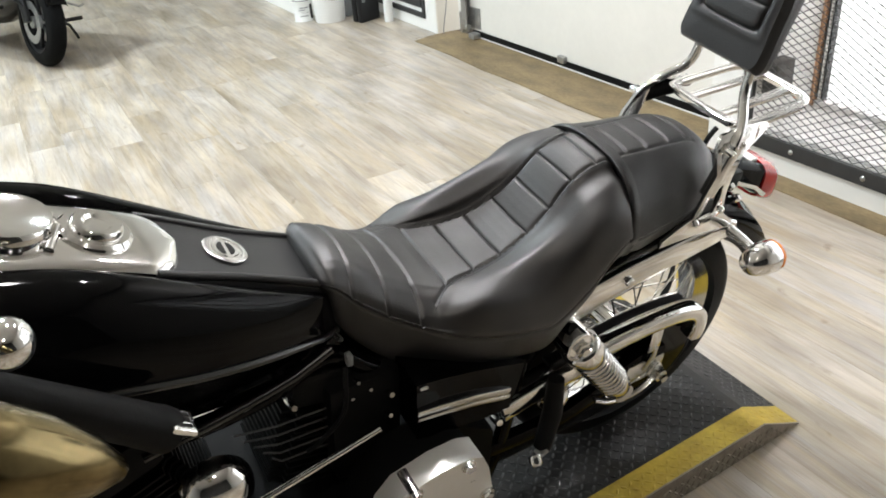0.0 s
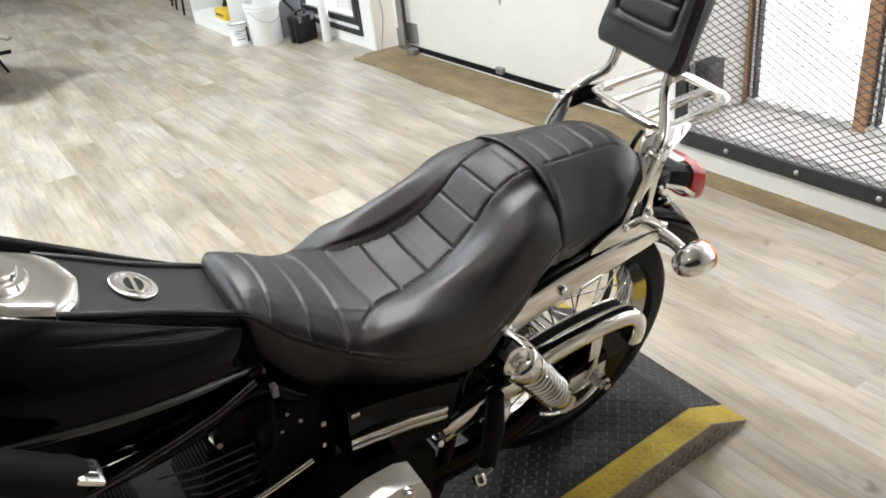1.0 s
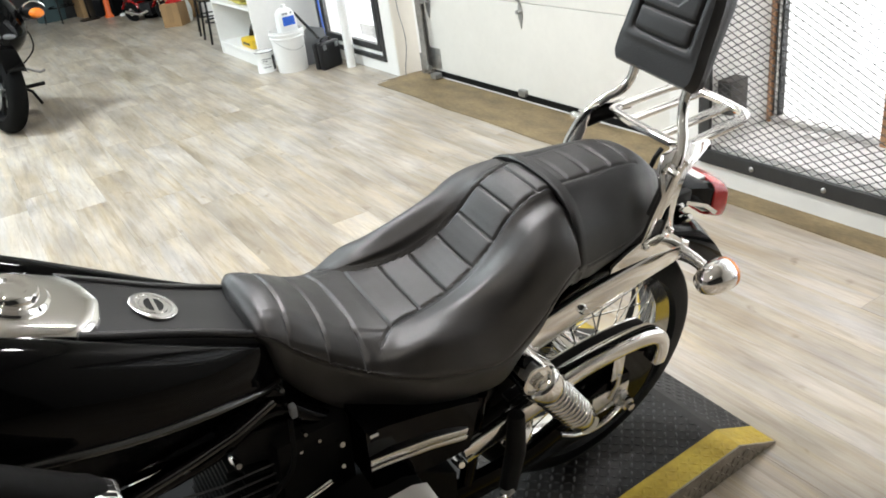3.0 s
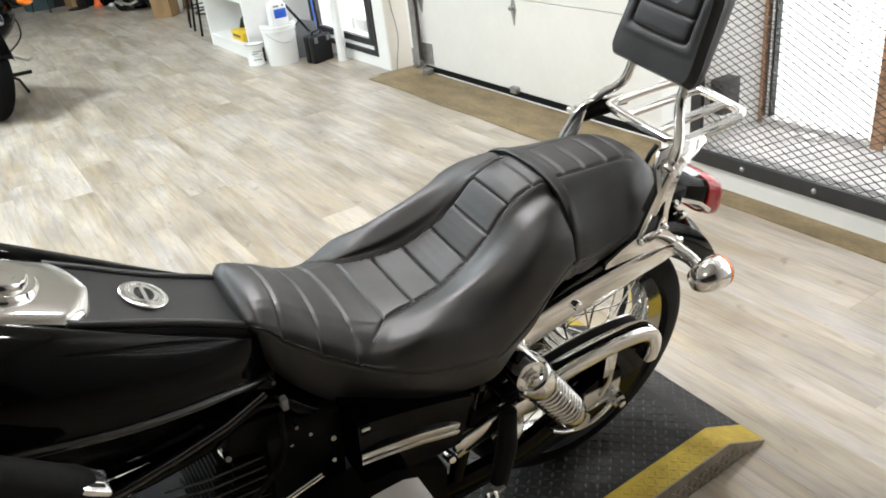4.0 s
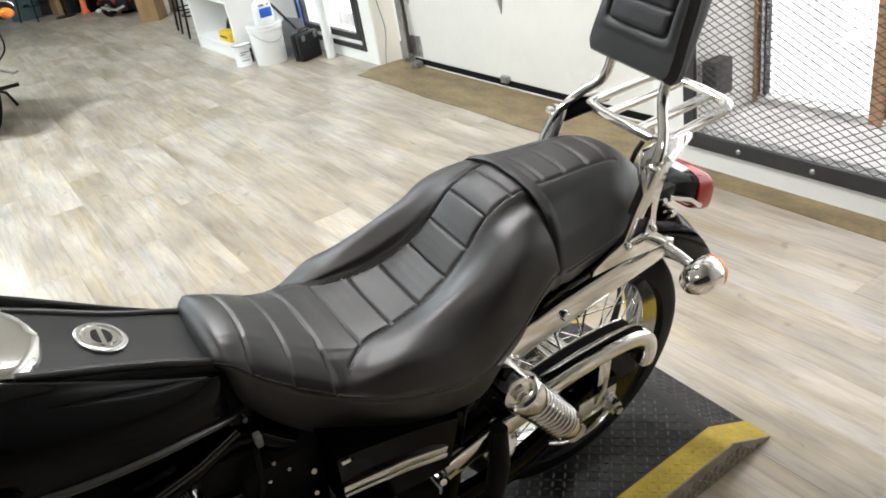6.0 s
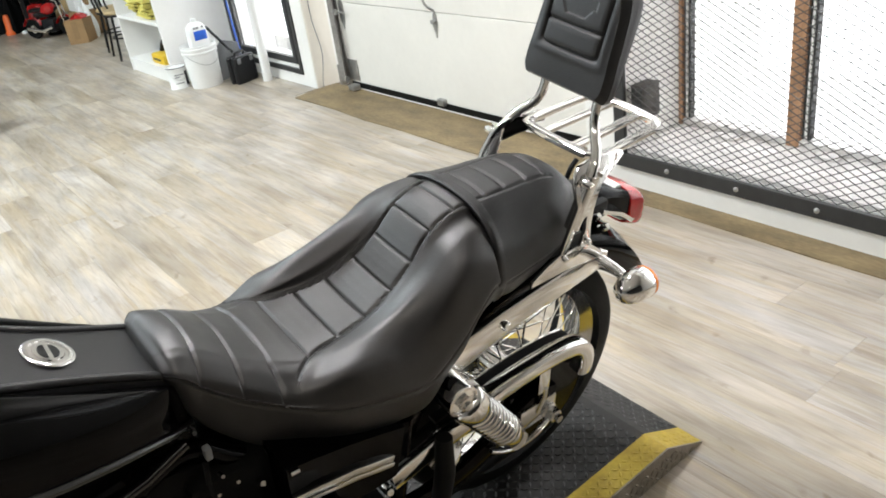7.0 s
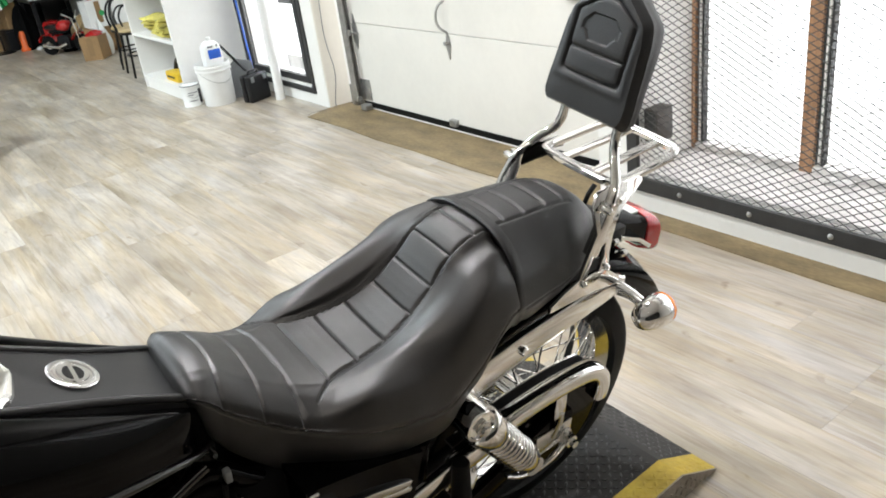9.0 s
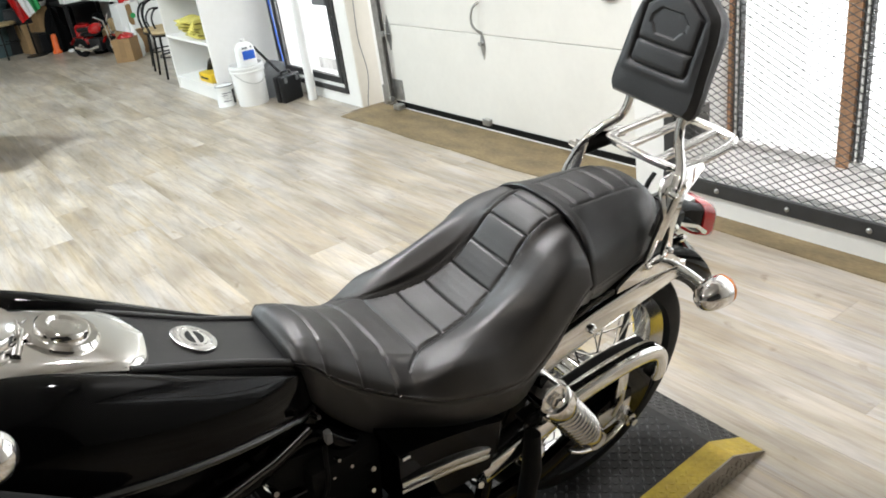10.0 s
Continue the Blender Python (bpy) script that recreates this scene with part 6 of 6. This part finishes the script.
# ---- black sports motorcycle parked further back ----
SB = pose(0.275, 6.40, 0, 0, 0, 107)
sb = thing("sport_motorcycle", "black faired sports motorcycle parked on its stand", "motorcycle", m=SB @ Matrix.Rotation(radians(10), 4, "X"))
for x, w in ((0.0, 0.062), (1.42, 0.085)):
    at = Matrix.Translation((x, 0, 0.305)) @ Matrix.Rotation(radians(-90), 4, "X")
    prof = [(0.215 + 0.09 * max(math.cos(a), 0) ** 0.6, w * math.sin(a)) for a in np.linspace(-math.pi / 2, math.pi / 2, 15)]
    ty = part("wheel", revolve(prof + [(0.208, 0.03), (0.208, -0.03), prof[0]], 56, None, at), TYRE, sb, "black road tyre")
    part("rim", revolve([(0.19, -0.045), (0.215, -0.05), (0.215, 0.05), (0.19, 0.045), (0.185, 0), (0.19, -0.045)], 48, None, at), PLASTIC, ty)
    for i in range(5):
        a = 2 * math.pi * i / 5
        part("rim_spoke", tube([(x + 0.03 * math.cos(a), 0, 0.305 + 0.03 * math.sin(a)), (x + 0.19 * math.cos(a), 0, 0.305 + 0.19 * math.sin(a))], 0.015, 10, None, (0.012, 0.02)), PLASTIC, ty)
    for s in (-1, 1):
        part("brake_disc", revolve([(0.09, 0), (0.145, 0), (0.145, 0.005), (0.09, 0.005), (0.09, 0)], 40, None, Matrix.Translation((x, s * 0.065, 0.305)) @ Matrix.Rotation(radians(-90), 4, "X")), STEEL, ty)
    part("hub", revolve([(0, -0.07), (0.04, -0.07), (0.045, 0), (0.04, 0.07), (0, 0.07)], 24, None, at), STEEL, ty)
for s in (-1, 1):
    part("fork_leg", tube([(0, s * 0.095, 0.305), (0.25, s * 0.095, 0.95)], 0.026), BLACKP, sb)
rings = []
for i in range(25):
    a = radians(25 + 130 * i / 24)
    rings.append([(0.335 * math.cos(a), y, 0.305 + (0.335 + d) * math.sin(a)) for y, d in ((-0.07, -0.04), (-0.06, 0), (0, 0.015), (0.06, 0), (0.07, -0.04), (0.06, -0.006), (0, 0.008), (-0.06, -0.006))])
part("front_fender", loft(rings), PAINT, sb)
fair = []
for x, w, z0, z1 in ((-0.16, 0.08, 0.60, 0.72), (-0.12, 0.16, 0.56, 0.80), (-0.04, 0.225, 0.52, 0.92), (0.08, 0.26, 0.46, 1.02), (0.2, 0.28, 0.40, 1.04), (0.4, 0.30, 0.32, 1.0), (0.7, 0.28, 0.22, 0.86), (1.0, 0.20, 0.26, 0.82), (1.2, 0.10, 0.45, 0.80)):
    fair.append([(x, w * math.cos(2 * math.pi * i / 28) * (1 - 0.25 * max(0, math.sin(2 * math.pi * i / 28))), (z0 + z1) / 2 + (z1 - z0) / 2 * math.sin(2 * math.pi * i / 28)) for i in range(28)])
part("fairing", loft(fair), PAINT, sb, "gloss black fairing")
part("seat", box(0.75, 1.55, -0.12, 0.12, 0.80, 0.90, 0.03, seg=3), LEATHER, sb)
part("tail", tube([(1.2, 0, 0.84), (1.7, 0, 0.95)], [0.13, 0.06], 18), PAINT, sb)
part("windscreen", loft([[(-0.02 + 0.2 * v, y * (1 - 0.4 * v), 0.93 + 0.22 * v + d) for y in (-0.15, -0.08, 0, 0.08, 0.15) for d in (0,)] + [(-0.012 + 0.2 * v, y * (1 - 0.4 * v), 0.93 + 0.22 * v) for y in (0.15, 0.08, 0, -0.08, -0.15)] for v in (0, 0.5, 1)]), GREY, sb)
for s in (-1, 1):
    part("headlamp", revolve([(0, -0.05), (0.062, -0.05), (0.055, 0.0), (0.03, 0.018), (0, 0.022)], 24, None, Matrix.Translation((0, 0, 0.665)) @ Matrix.Diagonal((1, 1, 0.42, 1)) @ aim((-0.150, s * 0.06, 0), (-1, s * 0.4, 0))), GREY, sb, "flat grey headlamp lens")
    part("mirror_arm", tube([(0.06, s * 0.14, 0.80), (0.03, s * 0.24, 0.82)], 0.016), BLACKP, sb)
    own = revolve([(0, -0.045), (0.035, -0.035), (0.058, -0.01), (0.062, 0.02), (0.055, 0.05), (0, 0.06)], 24)
    own.transform(Matrix.Translation((0.0, s * 0.30, 0.82)) @ Matrix.Rotation(radians(90), 4, "Y") @ Matrix.Scale(1.35, 4, (0, 1, 0)))
    mir = part("mirror", own, BLACKP, sb, "black mirror housing")
    own = revolve([(0, 0.035), (0.022, 0.03), (0.034, 0.012), (0.036, 0), (0, 0)], 20)
    own.transform(Matrix.Translation((-0.040, s * 0.305, 0.805)) @ Matrix.Rotation(radians(-90), 4, "Y") @ Matrix.Scale(1.5, 4, (0, 1, 0)))
    part("signal", own, AMBER, mir, "amber turn signal")
    part("mirror_trim", tube([(-0.02, s * (0.30 + 0.08 * math.cos(a)), 0.825 + 0.058 * math.sin(a)) for a in np.linspace(0.4, 2.8, 12)], 0.005, 8), CHROME, mir)
    part("foot_peg", tube([(0.53, s * 0.22, 0.245), (0.502, s * 0.374, 0.245), (0.467, s * 0.485, 0.264)], 0.015), BLACKP, sb)
    part("lever", tube([(0.34, s * 0.2, 0.43), (0.305, s * 0.305, 0.40), (0.28, s * 0.393, 0.368), (0.271, s * 0.422, 0.386)], 0.009), STEEL, sb)
    part("brake_hose", tube(smooth_path([(0.0, s * 0.18, 0.72), (-0.003, s * 0.238, 0.681), (-0.004, s * 0.258, 0.582), (0.012, s * 0.219, 0.506), (0.0, s * 0.11, 0.42)]), 0.006, 8), BLACKP, sb)
part("side_stand", tube([(0.50, -0.25, 0.28), (0.545, -0.411, 0.201), (0.60, -0.493, 0.094)], 0.012), BLACKP, sb)
part("exhaust", tube([(0.5, 0.14, 0.22), (1.0, 0.2, 0.28), (1.5, 0.24, 0.45)], [0.03, 0.05, 0.055], 18), STEEL, sb)


# ---- plank floor ----
floor = structure("floor", box(X0, OUT, Y0, Y1, -0.05, -0.006), SUB, "limed oak vinyl plank floor, worn pale", "floor")
PWID, PLEN, GAP = 0.182, 1.22, 0.0004
own = bmesh.new()


def plank_mesh(bm, x, y, w, l):
    b, h = 0.0006, 0.0004
    lo = [(x, y), (x + w, y), (x + w, y + l), (x, y + l)]
    hi = [(x + b, y + b), (x + w - b, y + b), (x + w - b, y + l - b), (x + b, y + l - b)]
    a = [bm.verts.new((*p, -0.007)) for p in lo]
    c = [bm.verts.new((*p, -h)) for p in lo]
    d = [bm.verts.new((*p, 0.0)) for p in hi]
    for i in range(4):
        j = (i + 1) % 4
        bm.faces.new((a[i], a[j], c[j], c[i]))
        bm.faces.new((c[i], c[j], d[j], d[i]))
    bm.faces.new(d)


plank_mesh(own, GAP / 2, GAP / 2, PWID - GAP, PLEN - GAP)
plank_me = bpy.data.meshes.new("plank")
own.to_mesh(plank_me)
own.free()
plank_me.materials.append(OAK)
rest = bmesh.new()
rng = random.Random(3)
made = 0
for i in range(int((WX + 0.09 - X0) / PWID) + 1):
    x = WX + 0.10 - PWID * (i + 1)
    if x < X0 - PWID:
        break
    start = Y0 - PLEN * rng.random()
    for k in range(16):
        y = start + PLEN * k
        a, b = max(y, Y0), min(y + PLEN, Y1)
        if b - a < 0.02:
            continue
        near = -0.9 < x < 2.7 and 0.2 < y < 9.4 and made < 300 and b - a > PLEN - 0.001 and x + PWID < WX + 0.001
        if near:
            ob = new("plank", plank_me)
            ob.location = (x, y, 0)
            ob.parent = floor
            made += 1
        else:
            for lo, hi, end in ((a, min(b, 5.04), WX - 0.001), (max(a, 5.04), b, NX - 0.001)):
                x1 = min(x + PWID, end)
                if hi - lo > 0.01 and x1 - x > 0.01:
                    plank_mesh(rest, x + GAP / 2, lo + GAP / 2, x1 - x - GAP, hi - lo - GAP)
tagged(part("planks", rest, OAK, floor, smooth=False), kind="stuff")
